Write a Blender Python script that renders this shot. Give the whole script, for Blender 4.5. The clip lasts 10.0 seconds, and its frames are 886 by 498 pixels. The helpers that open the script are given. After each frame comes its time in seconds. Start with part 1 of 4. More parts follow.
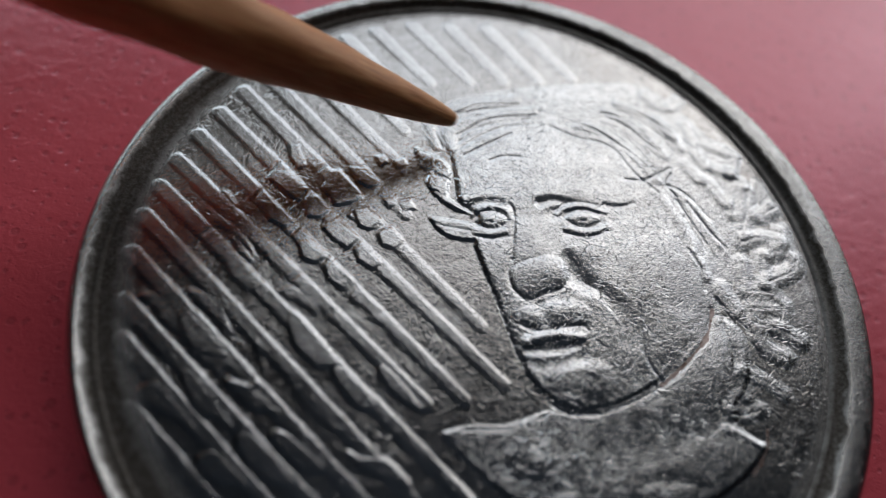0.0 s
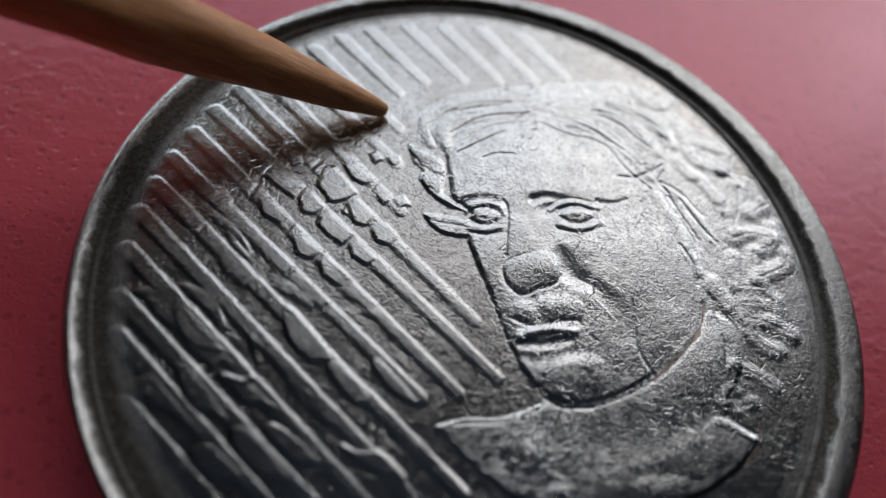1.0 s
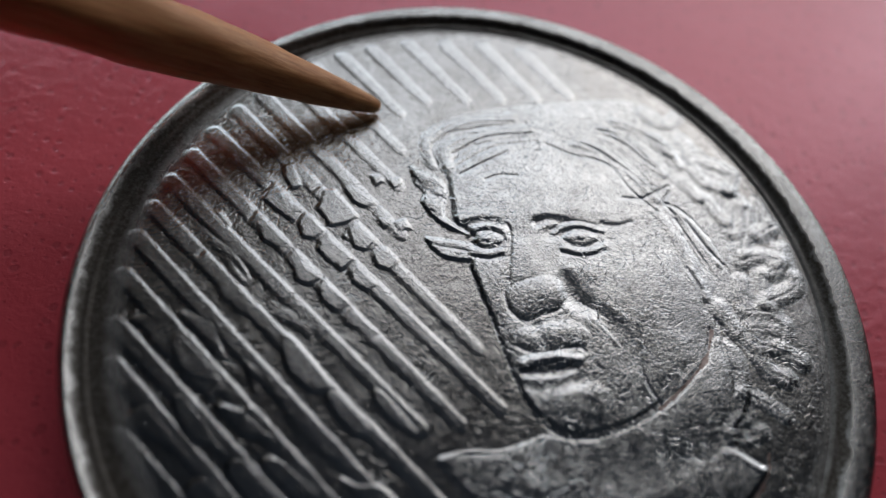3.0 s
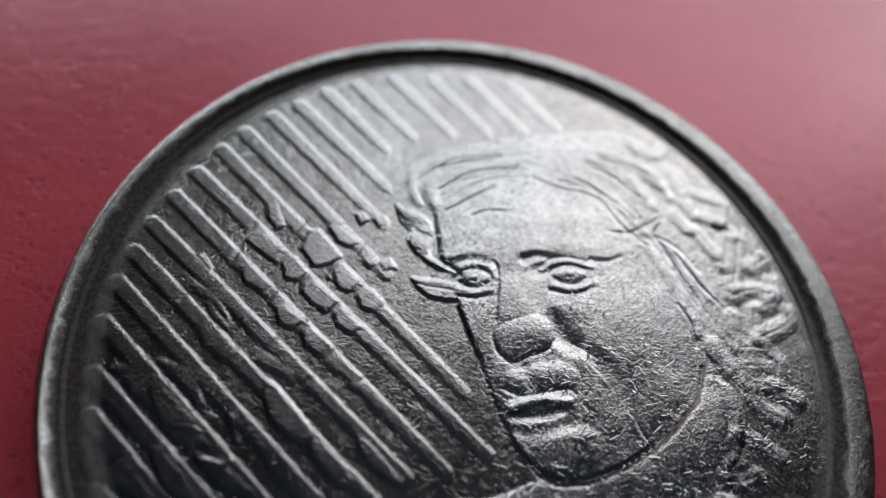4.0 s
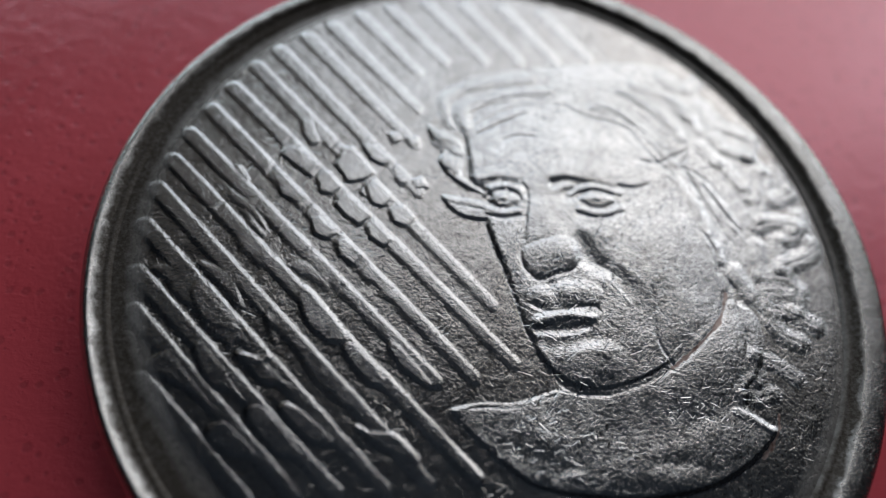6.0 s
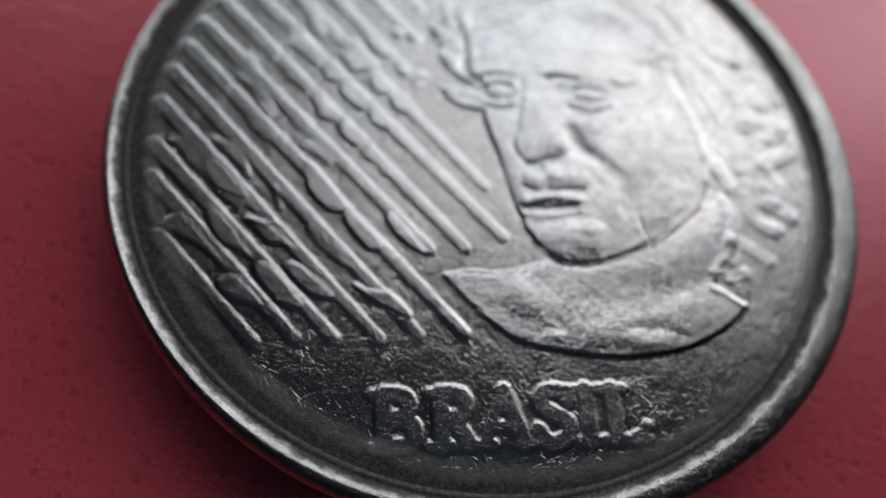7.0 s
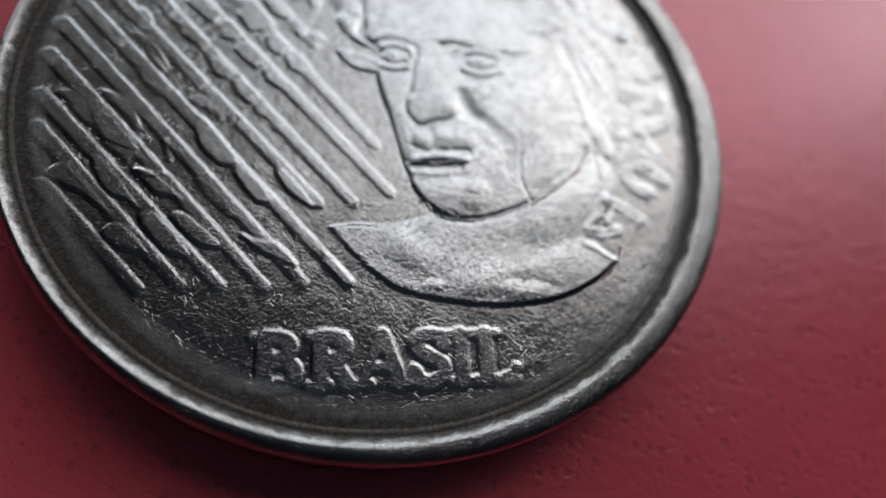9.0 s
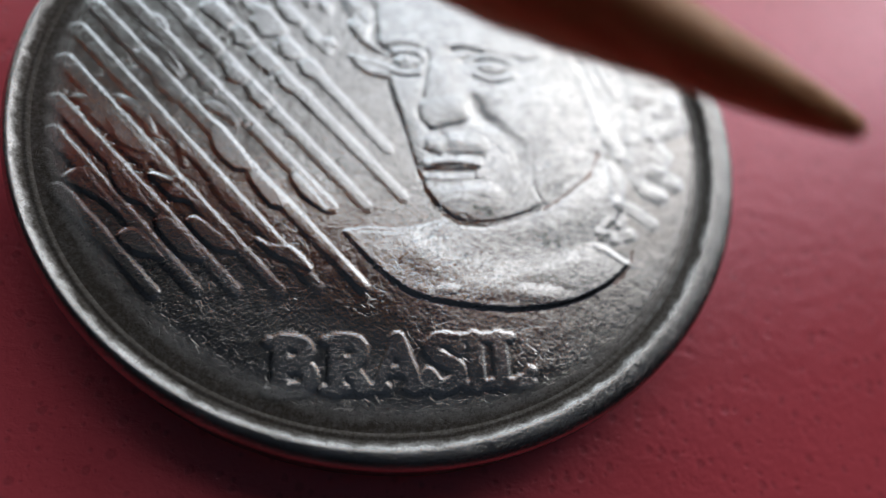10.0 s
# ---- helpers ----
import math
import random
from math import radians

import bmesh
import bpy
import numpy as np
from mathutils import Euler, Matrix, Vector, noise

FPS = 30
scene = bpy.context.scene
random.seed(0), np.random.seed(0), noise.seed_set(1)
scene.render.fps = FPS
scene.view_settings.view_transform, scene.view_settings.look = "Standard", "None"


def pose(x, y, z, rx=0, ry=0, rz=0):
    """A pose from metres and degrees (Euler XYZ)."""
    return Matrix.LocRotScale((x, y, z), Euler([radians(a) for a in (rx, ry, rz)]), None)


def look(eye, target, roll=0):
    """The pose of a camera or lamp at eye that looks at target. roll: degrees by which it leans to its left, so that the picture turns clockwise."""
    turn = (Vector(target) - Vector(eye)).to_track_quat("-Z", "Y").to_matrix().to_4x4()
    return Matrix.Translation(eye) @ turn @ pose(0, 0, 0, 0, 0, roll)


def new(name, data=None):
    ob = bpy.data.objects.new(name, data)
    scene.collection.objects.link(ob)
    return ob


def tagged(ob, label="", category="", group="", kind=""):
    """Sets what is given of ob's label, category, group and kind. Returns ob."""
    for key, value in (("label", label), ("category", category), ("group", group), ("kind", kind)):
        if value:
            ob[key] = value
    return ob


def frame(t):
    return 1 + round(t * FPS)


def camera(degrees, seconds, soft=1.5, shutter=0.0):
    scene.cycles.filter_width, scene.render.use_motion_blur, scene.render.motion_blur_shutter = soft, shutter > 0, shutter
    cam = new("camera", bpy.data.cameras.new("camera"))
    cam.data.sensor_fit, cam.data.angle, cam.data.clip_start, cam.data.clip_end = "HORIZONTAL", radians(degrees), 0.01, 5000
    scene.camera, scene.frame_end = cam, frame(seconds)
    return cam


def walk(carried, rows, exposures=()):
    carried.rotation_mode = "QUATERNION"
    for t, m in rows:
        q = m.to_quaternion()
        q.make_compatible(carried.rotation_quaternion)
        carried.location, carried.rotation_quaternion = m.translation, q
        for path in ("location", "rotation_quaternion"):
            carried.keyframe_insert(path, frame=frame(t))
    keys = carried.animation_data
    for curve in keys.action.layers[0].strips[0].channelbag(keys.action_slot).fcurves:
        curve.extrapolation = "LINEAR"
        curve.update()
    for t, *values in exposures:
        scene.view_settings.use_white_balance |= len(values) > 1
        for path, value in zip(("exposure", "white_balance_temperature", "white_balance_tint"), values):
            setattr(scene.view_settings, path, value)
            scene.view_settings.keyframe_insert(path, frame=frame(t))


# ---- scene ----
MM = 0.001

# camera and its path
cam = camera(71.17, 10.0, soft=1.3, shutter=0.12)
cam.data.dof.use_dof = True
cam.data.dof.aperture_fstop = 30.0
PATH = [
    (0.0, -0.00424, -0.00809, 0.01738, 28.10, -6.77, -5.60),
    (0.5, -0.00409, -0.00818, 0.01743, 28.15, -6.73, -5.75),
    (1.0, -0.00417, -0.00840, 0.01738, 28.57, -6.92, -5.83),
    (1.5, -0.00409, -0.00814, 0.01748, 28.20, -6.83, -5.83),
    (2.0, -0.00418, -0.00832, 0.01742, 28.31, -6.55, -5.45),
    (2.5, -0.00416, -0.00819, 0.01725, 28.32, -6.59, -5.50),
    (3.0, -0.00403, -0.00772, 0.01740, 28.96, -6.55, -5.71),
    (3.2, -0.00347, -0.00717, 0.01763, 31.15, -6.02, -6.43),
    (4.5, -0.00362, -0.00692, 0.01755, 29.33, -6.17, -6.17),
    (5.0, -0.00397, -0.00723, 0.01747, 28.87, -6.64, -5.99),
    (5.2, -0.00403, -0.00752, 0.01734, 28.88, -6.67, -5.88),
    (6.3, -0.00430, -0.00869, 0.01715, 26.37, -6.23, -3.98),
    (6.5, -0.00429, -0.00910, 0.01712, 26.30, -6.24, -4.01),
    (7.0, -0.00407, -0.01137, 0.01707, 24.33, -6.29, -2.70),
    (7.5, -0.00357, -0.01247, 0.01716, 22.13, -8.33, -2.74),
    (8.0, -0.00275, -0.01271, 0.01755, 21.72, -9.76, -3.24),
    (8.5, -0.00240, -0.01294, 0.01773, 22.38, -10.20, -3.70),
    (9.0, -0.00228, -0.01273, 0.01774, 23.36, -10.53, -4.05),
    (9.5, -0.00251, -0.01227, 0.01785, 21.86, -9.76, -3.25),
    (10.0, -0.00267, -0.01276, 0.01770, 23.89, -10.44, -4.12),
]
walk(cam, [(t, pose(*row)) for t, *row in PATH], exposures=[(0.0, 0.06), (2.0, 0.05), (3.0, 0.01), (4.5, 0.18), (5.2, 0.16), (6.6, 0.11), (8.2, 0.21), (9.3, 0.24), (10.0, 0.33)])

# the point that the lens is focused on: first the middle of the face, later nearer
FOCUS = [(0.0, 19.0), (3.2, 18.9), (4.3, 17.3), (5.2, 17.2), (6.5, 17.2), (7.0, 15.3), (7.5, 16.9), (9.0, 16.8), (9.5, 15.8), (10.0, 16.8)]
focus_point = tagged(new("focus_point"), kind="structure")
cam.data.dof.focus_object = focus_point

# world, window light
world = bpy.data.worlds.new("sky")
scene.world = world
world.use_nodes = True
wn = world.node_tree.nodes
sky = wn.new("ShaderNodeTexSky")
sky.sky_type, sky.sun_disc = "NISHITA", False
sky.sun_elevation, sky.sun_rotation = radians(38), radians(40)
wn["Background"].inputs["Strength"].default_value = 0.05
world.node_tree.links.new(sky.outputs["Color"], wn["Background"].inputs["Color"])

ROOM_TURN = -10.0            # the window wall lies towards +y, a little to +x
BASE = -0.70                 # height of the mat's top, in millimetres
WIN_Y, WIN_X0, WIN_X1, WIN_Z0, WIN_Z1 = 0.62, -0.95, 1.25, 0.02, 1.80
DIM_X, DIM_Z, BRIGHT_X = -0.18, 0.46, 0.50   # an added screen closes the window's upper left; the right side is the brightest
TRANSOM = 1.29
TURN = Matrix.Rotation(radians(ROOM_TURN), 4, "Z")


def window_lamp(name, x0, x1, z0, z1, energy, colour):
    """Daylight through one part of the window's opening; also used for the added fills."""
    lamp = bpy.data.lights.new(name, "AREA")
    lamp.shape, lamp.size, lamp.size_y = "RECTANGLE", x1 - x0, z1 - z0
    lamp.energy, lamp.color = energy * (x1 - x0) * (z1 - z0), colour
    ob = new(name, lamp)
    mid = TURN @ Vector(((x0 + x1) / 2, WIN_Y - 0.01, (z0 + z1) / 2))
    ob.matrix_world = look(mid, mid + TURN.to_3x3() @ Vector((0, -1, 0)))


window_lamp("window_light_low", WIN_X0, DIM_X, WIN_Z0, DIM_Z, 4.8, (0.84, 0.95, 1.0))
window_lamp("window_light_middle", DIM_X, BRIGHT_X, WIN_Z0, 0.90, 2.9, (0.94, 0.98, 1.0))
window_lamp("window_light_bright", BRIGHT_X, 0.74, WIN_Z0, 0.66, 5.5, (0.95, 0.98, 1.0))
window_lamp("window_light_right", 0.76, WIN_X1, WIN_Z0, 0.84, 1.9, (0.95, 0.98, 1.0))
window_lamp("window_light_upper", DIM_X, 0.70, 0.92, 1.21, 4.3, (1.0, 0.985, 0.95))
window_lamp("window_light_high", 0.73, WIN_X1, 0.90, 1.60, 0.8, (0.96, 0.98, 1.0))
# added fills without a source of their own, lifting the coin's dark reflections
window_lamp("fill_light_left", -0.75, DIM_X - 0.02, DIM_Z + 0.02, TRANSOM, 0.18, (1.0, 0.96, 0.91))
window_lamp("fill_light_top", -0.60, 0.45, TRANSOM + 0.02, WIN_Z1, 0.14, (1.0, 0.96, 0.91))


# ---- materials ----
def material(name):
    m = bpy.data.materials.new(name)
    m.use_nodes = True
    nt = m.node_tree
    return m, nt, nt.nodes["Principled BSDF"]


def node(nt, kind, **values):
    n = nt.nodes.new(kind)
    for key, value in values.items():
        n.inputs[key].default_value = value
    return n


def coords(nt, scale, turn=0.0, stretch=(1, 1, 1)):
    """Object coordinates in millimetres times scale."""
    tc = nt.nodes.new("ShaderNodeTexCoord")
    mp = nt.nodes.new("ShaderNodeMapping")
    mp.inputs["Scale"].default_value = [1000 * scale * s for s in stretch]
    mp.inputs["Rotation"].default_value = (0, 0, radians(turn))
    nt.links.new(tc.outputs["Object"], mp.inputs["Vector"])
    return mp.outputs["Vector"]


def noise_of(nt, vec, scale=1.0, detail=4.0, rough=0.6, bend=0.0):
    n = node(nt, "ShaderNodeTexNoise", Scale=scale, Detail=detail, Roughness=rough, Distortion=bend)
    nt.links.new(vec, n.inputs["Vector"])
    return n.outputs["Fac"]


def ramp(nt, fac, stops):
    r = nt.nodes.new("ShaderNodeValToRGB")
    els = r.color_ramp.elements
    while len(els) < len(stops):
        els.new(0.5)
    for el, (pos, col) in zip(els, stops):
        el.position = pos
        el.color = (*col, 1) if len(col) == 3 else col
    nt.links.new(fac, r.inputs["Fac"])
    return r.outputs["Color"]


def maths(nt, op, a, b=0.0):
    n = nt.nodes.new("ShaderNodeMath")
    n.operation = op
    for i, v in enumerate((a, b)):
        if isinstance(v, (int, float)):
            n.inputs[i].default_value = v
        else:
            nt.links.new(v, n.inputs[i])
    return n.outputs[0]


def mix(nt, fac, a, b):
    n = nt.nodes.new("ShaderNodeMix")
    n.data_type = "RGBA"
    for sock, v in ((n.inputs[0], fac), (n.inputs[6], a), (n.inputs[7], b)):
        if isinstance(v, tuple):
            sock.default_value = (*v, 1)
        elif isinstance(v, (int, float)):
            sock.default_value = v
        else:
            nt.links.new(v, sock)
    return n.outputs[2]


def bump_on(nt, height, strength, distance, normal=None):
    b = node(nt, "ShaderNodeBump", Strength=strength, Distance=distance)
    nt.links.new(height, b.inputs["Height"])
    if normal is not None:
        nt.links.new(normal, b.inputs["Normal"])
    return b.outputs["Normal"]


def scratches(nt, scale, thin, turn):
    """Short straight scratches, one in each cell, each in its own direction."""
    vec = coords(nt, scale, turn)
    vo = nt.nodes.new("ShaderNodeTexVoronoi")
    vo.voronoi_dimensions = "2D"
    vo.inputs["Scale"].default_value = 1.0
    nt.links.new(vec, vo.inputs["Vector"])
    sub = nt.nodes.new("ShaderNodeVectorMath")
    sub.operation = "SUBTRACT"
    nt.links.new(vec, sub.inputs[0])
    nt.links.new(vo.outputs["Position"], sub.inputs[1])
    rnd = nt.nodes.new("ShaderNodeSeparateColor")
    nt.links.new(vo.outputs["Color"], rnd.inputs["Color"])
    rot = nt.nodes.new("ShaderNodeVectorRotate")
    rot.rotation_type = "Z_AXIS"
    nt.links.new(sub.outputs[0], rot.inputs["Vector"])
    nt.links.new(maths(nt, "MULTIPLY", rnd.outputs["Red"], 6.283), rot.inputs["Angle"])
    sep = nt.nodes.new("ShaderNodeSeparateXYZ")
    nt.links.new(rot.outputs[0], sep.inputs[0])
    bow = maths(nt, "MULTIPLY", maths(nt, "MULTIPLY", sep.outputs["X"], sep.outputs["X"]), maths(nt, "MULTIPLY", maths(nt, "SUBTRACT", rnd.outputs["Green"], 0.5), 0.35))
    off = maths(nt, "ABSOLUTE", maths(nt, "ADD", sep.outputs["Y"], bow))
    along = maths(nt, "ABSOLUTE", sep.outputs["X"])
    line = ramp(nt, off, [(0.0, (1, 1, 1)), (thin, (0, 0, 0))])
    reach = maths(nt, "LESS_THAN", along, maths(nt, "MULTIPLY", rnd.outputs["Blue"], 0.5))
    return maths(nt, "MULTIPLY", line, reach)


def steel_material(name, low, high, dull, grainy, scratched):
    m, nt, bsdf = material(name)
    blotch = noise_of(nt, coords(nt, 0.45), 1.0, 5, 0.65)
    fine = noise_of(nt, coords(nt, 9.0), 1.0, 3, 0.6)
    col = ramp(nt, blotch, [(0.3, low), (0.7, high)])
    rough = maths(nt, "ADD", maths(nt, "MULTIPLY", blotch, 0.10), maths(nt, "MULTIPLY", fine, 0.06))
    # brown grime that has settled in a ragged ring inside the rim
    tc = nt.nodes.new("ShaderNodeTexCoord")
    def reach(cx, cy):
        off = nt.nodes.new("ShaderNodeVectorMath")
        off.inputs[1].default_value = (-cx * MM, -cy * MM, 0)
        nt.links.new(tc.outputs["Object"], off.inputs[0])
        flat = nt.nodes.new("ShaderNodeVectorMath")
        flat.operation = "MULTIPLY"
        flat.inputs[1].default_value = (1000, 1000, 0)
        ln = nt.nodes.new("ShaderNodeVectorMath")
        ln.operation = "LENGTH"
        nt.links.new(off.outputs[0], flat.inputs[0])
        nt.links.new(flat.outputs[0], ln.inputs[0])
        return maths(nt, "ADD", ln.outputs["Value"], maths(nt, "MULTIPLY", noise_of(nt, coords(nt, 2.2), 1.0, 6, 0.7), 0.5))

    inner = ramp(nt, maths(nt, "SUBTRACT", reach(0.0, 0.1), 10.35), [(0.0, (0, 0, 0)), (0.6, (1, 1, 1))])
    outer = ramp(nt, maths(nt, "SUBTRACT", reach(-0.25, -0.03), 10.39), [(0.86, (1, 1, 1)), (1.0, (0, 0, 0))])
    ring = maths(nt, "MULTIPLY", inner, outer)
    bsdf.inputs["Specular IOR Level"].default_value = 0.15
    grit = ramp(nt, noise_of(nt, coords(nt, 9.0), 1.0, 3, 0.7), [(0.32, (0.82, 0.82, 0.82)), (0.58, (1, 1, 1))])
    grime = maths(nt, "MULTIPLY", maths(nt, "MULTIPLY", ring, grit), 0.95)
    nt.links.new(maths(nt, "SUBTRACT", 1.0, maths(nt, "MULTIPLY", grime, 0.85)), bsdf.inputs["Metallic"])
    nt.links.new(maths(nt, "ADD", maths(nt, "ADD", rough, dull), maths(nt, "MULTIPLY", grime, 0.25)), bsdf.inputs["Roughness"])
    # struck grain: short wormy wrinkles; and hairline scratches
    nrm, crack = None, 0.0
    for scale, width, deep in ((6.5, 0.09, 0.000007), (13.0, 0.11, 0.000006)):
        g = noise_of(nt, coords(nt, scale), 1.0, 2, 0.5, 0.4)
        worm = ramp(nt, g, [(0.5 - width, (1, 1, 1)), (0.5, (0, 0, 0)), (0.5 + width, (1, 1, 1))])
        gate = ramp(nt, noise_of(nt, coords(nt, 0.8 * scale ** 0.5), 1.0, 2), [(0.28, (1, 1, 1)), (0.68, (0, 0, 0))])
        pit = maths(nt, "MAXIMUM", worm, gate)
        nrm = bump_on(nt, pit, 0.5 * grainy, deep, nrm)
        crack = maths(nt, "MAXIMUM", crack, maths(nt, "SUBTRACT", 1.0, pit))
    grain = noise_of(nt, coords(nt, 26.0), 1.0, 2, 0.6)
    nrm = bump_on(nt, grain, 0.3, 0.000006, nrm)
    peel = noise_of(nt, coords(nt, 13.0), 1.0, 3, 0.6)
    nrm = bump_on(nt, peel, 0.45, 0.000012, nrm)
    pepper = ramp(nt, peel, [(0.35, (1, 1, 1)), (0.45, (0, 0, 0))])
    where = noise_of(nt, coords(nt, 0.6), 1.0, 3, 0.6)
    patch = ramp(nt, where, [(0.46, (0, 0, 0)), (0.60, (1, 1, 1))])
    # wrinkles and specks are darker, and grime fills the ring
    flecked = mix(nt, maths(nt, "MAXIMUM", maths(nt, "MULTIPLY", crack, 0.2 * grainy), maths(nt, "MULTIPLY", pepper, 0.55)), col, (0.13, 0.12, 0.115))
    nt.links.new(mix(nt, grime, flecked, (0.036, 0.027, 0.019)), bsdf.inputs["Base Color"])
    for scale, thin, turn in ((1.9, 0.05, 10), (2.6, 0.06, 50), (3.6, 0.075, 95)):
        nrm = bump_on(nt, maths(nt, "SUBTRACT", 1.0, maths(nt, "MULTIPLY", scratches(nt, scale, thin, turn), patch)), 0.6 * scratched, 0.000012, nrm)
    nt.links.new(nrm, bsdf.inputs["Normal"])
    return m


def mat_material():
    m, nt, bsdf = material("pink_rubber")
    broad = noise_of(nt, coords(nt, 0.12), 1.0, 3)
    col = ramp(nt, broad, [(0.3, (0.70, 0.084, 0.108)), (0.7, (0.79, 0.11, 0.14))])
    vo = nt.nodes.new("ShaderNodeTexVoronoi")
    vo.voronoi_dimensions = "2D"
    vo.inputs["Scale"].default_value = 1.0
    nt.links.new(coords(nt, 2.4, 15), vo.inputs["Vector"])
    pick_one = nt.nodes.new("ShaderNodeSeparateColor")
    nt.links.new(vo.outputs["Color"], pick_one.inputs["Color"])
    ragged = maths(nt, "MULTIPLY", noise_of(nt, coords(nt, 7.0), 1.0, 2), 0.22)
    edge = maths(nt, "SUBTRACT", maths(nt, "ADD", vo.outputs["Distance"], ragged), maths(nt, "MULTIPLY", maths(nt, "POWER", pick_one.outputs["Red"], 3.0), 0.36))
    pit = ramp(nt, edge, [(0.0, (1, 1, 1)), (0.2, (0, 0, 0))])
    nt.links.new(mix(nt, maths(nt, "MULTIPLY", pit, 0.25), col, (0.20, 0.03, 0.045)), bsdf.inputs["Base Color"])
    bsdf.inputs["Roughness"].default_value = 0.25
    bsdf.inputs["IOR"].default_value = 1.75
    bsdf.inputs["Specular IOR Level"].default_value = 0.95
    bsdf.inputs["Specular Tint"].default_value = (1.0, 0.52, 0.63, 1)
    fine = noise_of(nt, coords(nt, 5.0), 1.0, 4, 0.7)
    nrm = bump_on(nt, fine, 0.35, 0.00003)
    lumps = noise_of(nt, coords(nt, 1.3, 12, (1.0, 1.3, 1.0)), 1.0, 3, 0.6, 0.5)
    nrm = bump_on(nt, lumps, 0.3, 0.00009, nrm)
    nrm = bump_on(nt, maths(nt, "SUBTRACT", 1.0, pit), 0.22, 0.00004, nrm)
    nt.links.new(nrm, bsdf.inputs["Normal"])
    return m


def wood_material():
    m, nt, bsdf = material("toothpick_wood")
    fibre = noise_of(nt, coords(nt, 1.0, 0, (9, 9, 0.5)), 1.0, 5, 0.65)
    blot = noise_of(nt, coords(nt, 0.5, 0, (1, 1, 0.5)), 1.0, 3)
    col = ramp(nt, fibre, [(0.25, (0.48, 0.18, 0.065)), (0.5, (0.74, 0.33, 0.13)), (0.75, (0.86, 0.475, 0.22))])
    nt.links.new(mix(nt, maths(nt, "MULTIPLY", blot, 0.25), col, (0.30, 0.10, 0.035)), bsdf.inputs["Base Color"])
    bsdf.inputs["Roughness"].default_value = 0.5
    nt.links.new(bump_on(nt, fibre, 0.5, 0.00004), bsdf.inputs["Normal"])
    return m


def plain_material(name, colour, rough=0.8):
    m, nt, bsdf = material(name)
    var = noise_of(nt, coords(nt, 0.004), 1.0, 4)
    dark = tuple(0.85 * c for c in colour)
    nt.links.new(mix(nt, var, dark, colour), bsdf.inputs["Base Color"])
    bsdf.inputs["Roughness"].default_value = rough
    return m


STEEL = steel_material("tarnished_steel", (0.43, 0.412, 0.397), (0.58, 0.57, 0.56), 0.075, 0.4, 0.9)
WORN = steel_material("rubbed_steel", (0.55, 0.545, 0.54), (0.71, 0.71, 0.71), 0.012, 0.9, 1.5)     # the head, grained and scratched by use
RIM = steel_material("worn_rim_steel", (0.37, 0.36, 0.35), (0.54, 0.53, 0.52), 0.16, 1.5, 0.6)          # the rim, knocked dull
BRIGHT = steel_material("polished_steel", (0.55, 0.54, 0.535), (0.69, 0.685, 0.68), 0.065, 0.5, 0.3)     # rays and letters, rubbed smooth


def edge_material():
    """The side of the coin: mottled steel, painted dark brown to stand in for shade."""
    m, nt, bsdf = material("shaded_edge_steel")
    mottle = noise_of(nt, coords(nt, 1.6), 1.0, 5, 0.65)
    nt.links.new(ramp(nt, mottle, [(0.35, (0.05, 0.04, 0.035)), (0.65, (0.17, 0.165, 0.17))]), bsdf.inputs["Base Color"])
    nt.links.new(ramp(nt, mottle, [(0.35, (0.1, 0.1, 0.1)), (0.65, (0.5, 0.5, 0.5))]), bsdf.inputs["Metallic"])
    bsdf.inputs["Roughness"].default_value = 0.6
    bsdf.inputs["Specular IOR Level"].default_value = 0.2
    nt.links.new(bump_on(nt, mottle, 0.4, 0.00002), bsdf.inputs["Normal"])
    return m


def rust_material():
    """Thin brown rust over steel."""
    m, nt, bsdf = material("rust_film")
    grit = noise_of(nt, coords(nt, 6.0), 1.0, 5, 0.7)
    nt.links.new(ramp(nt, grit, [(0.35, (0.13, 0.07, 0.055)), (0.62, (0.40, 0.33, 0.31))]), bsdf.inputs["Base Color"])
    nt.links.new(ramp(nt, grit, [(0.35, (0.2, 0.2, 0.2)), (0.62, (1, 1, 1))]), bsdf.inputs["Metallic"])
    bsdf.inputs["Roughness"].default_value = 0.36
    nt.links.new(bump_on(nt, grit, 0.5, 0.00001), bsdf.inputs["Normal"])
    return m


EDGE, RUST = edge_material(), rust_material()
PINK, WOOD = mat_material(), wood_material()
WALL = plain_material("wall_paint", (0.16, 0.155, 0.15))
# unseen back walls and ceiling, darkened to stand in for the camera's shade
BACK = plain_material("shade_wall_paint", (0.04, 0.045, 0.06))
CEIL = plain_material("ceiling_boards", (0.16, 0.205, 0.28))
FLOOR = plain_material("floor_boards", (0.14, 0.09, 0.06), 0.6)
TOP = plain_material("table_wood", (0.16, 0.10, 0.07), 0.6)


# ---- helpers for meshes ----
def part(name, bm, mat, parent=None, label="", smooth=True):
    me = bpy.data.meshes.new(name)
    bm.to_mesh(me)
    bm.free()
    me.materials.append(mat)
    if smooth:
        me.polygons.foreach_set("use_smooth", [True] * len(me.polygons))
    ob = new(name, me)
    if parent is not None:
        ob.parent = parent
    return tagged(ob, label)


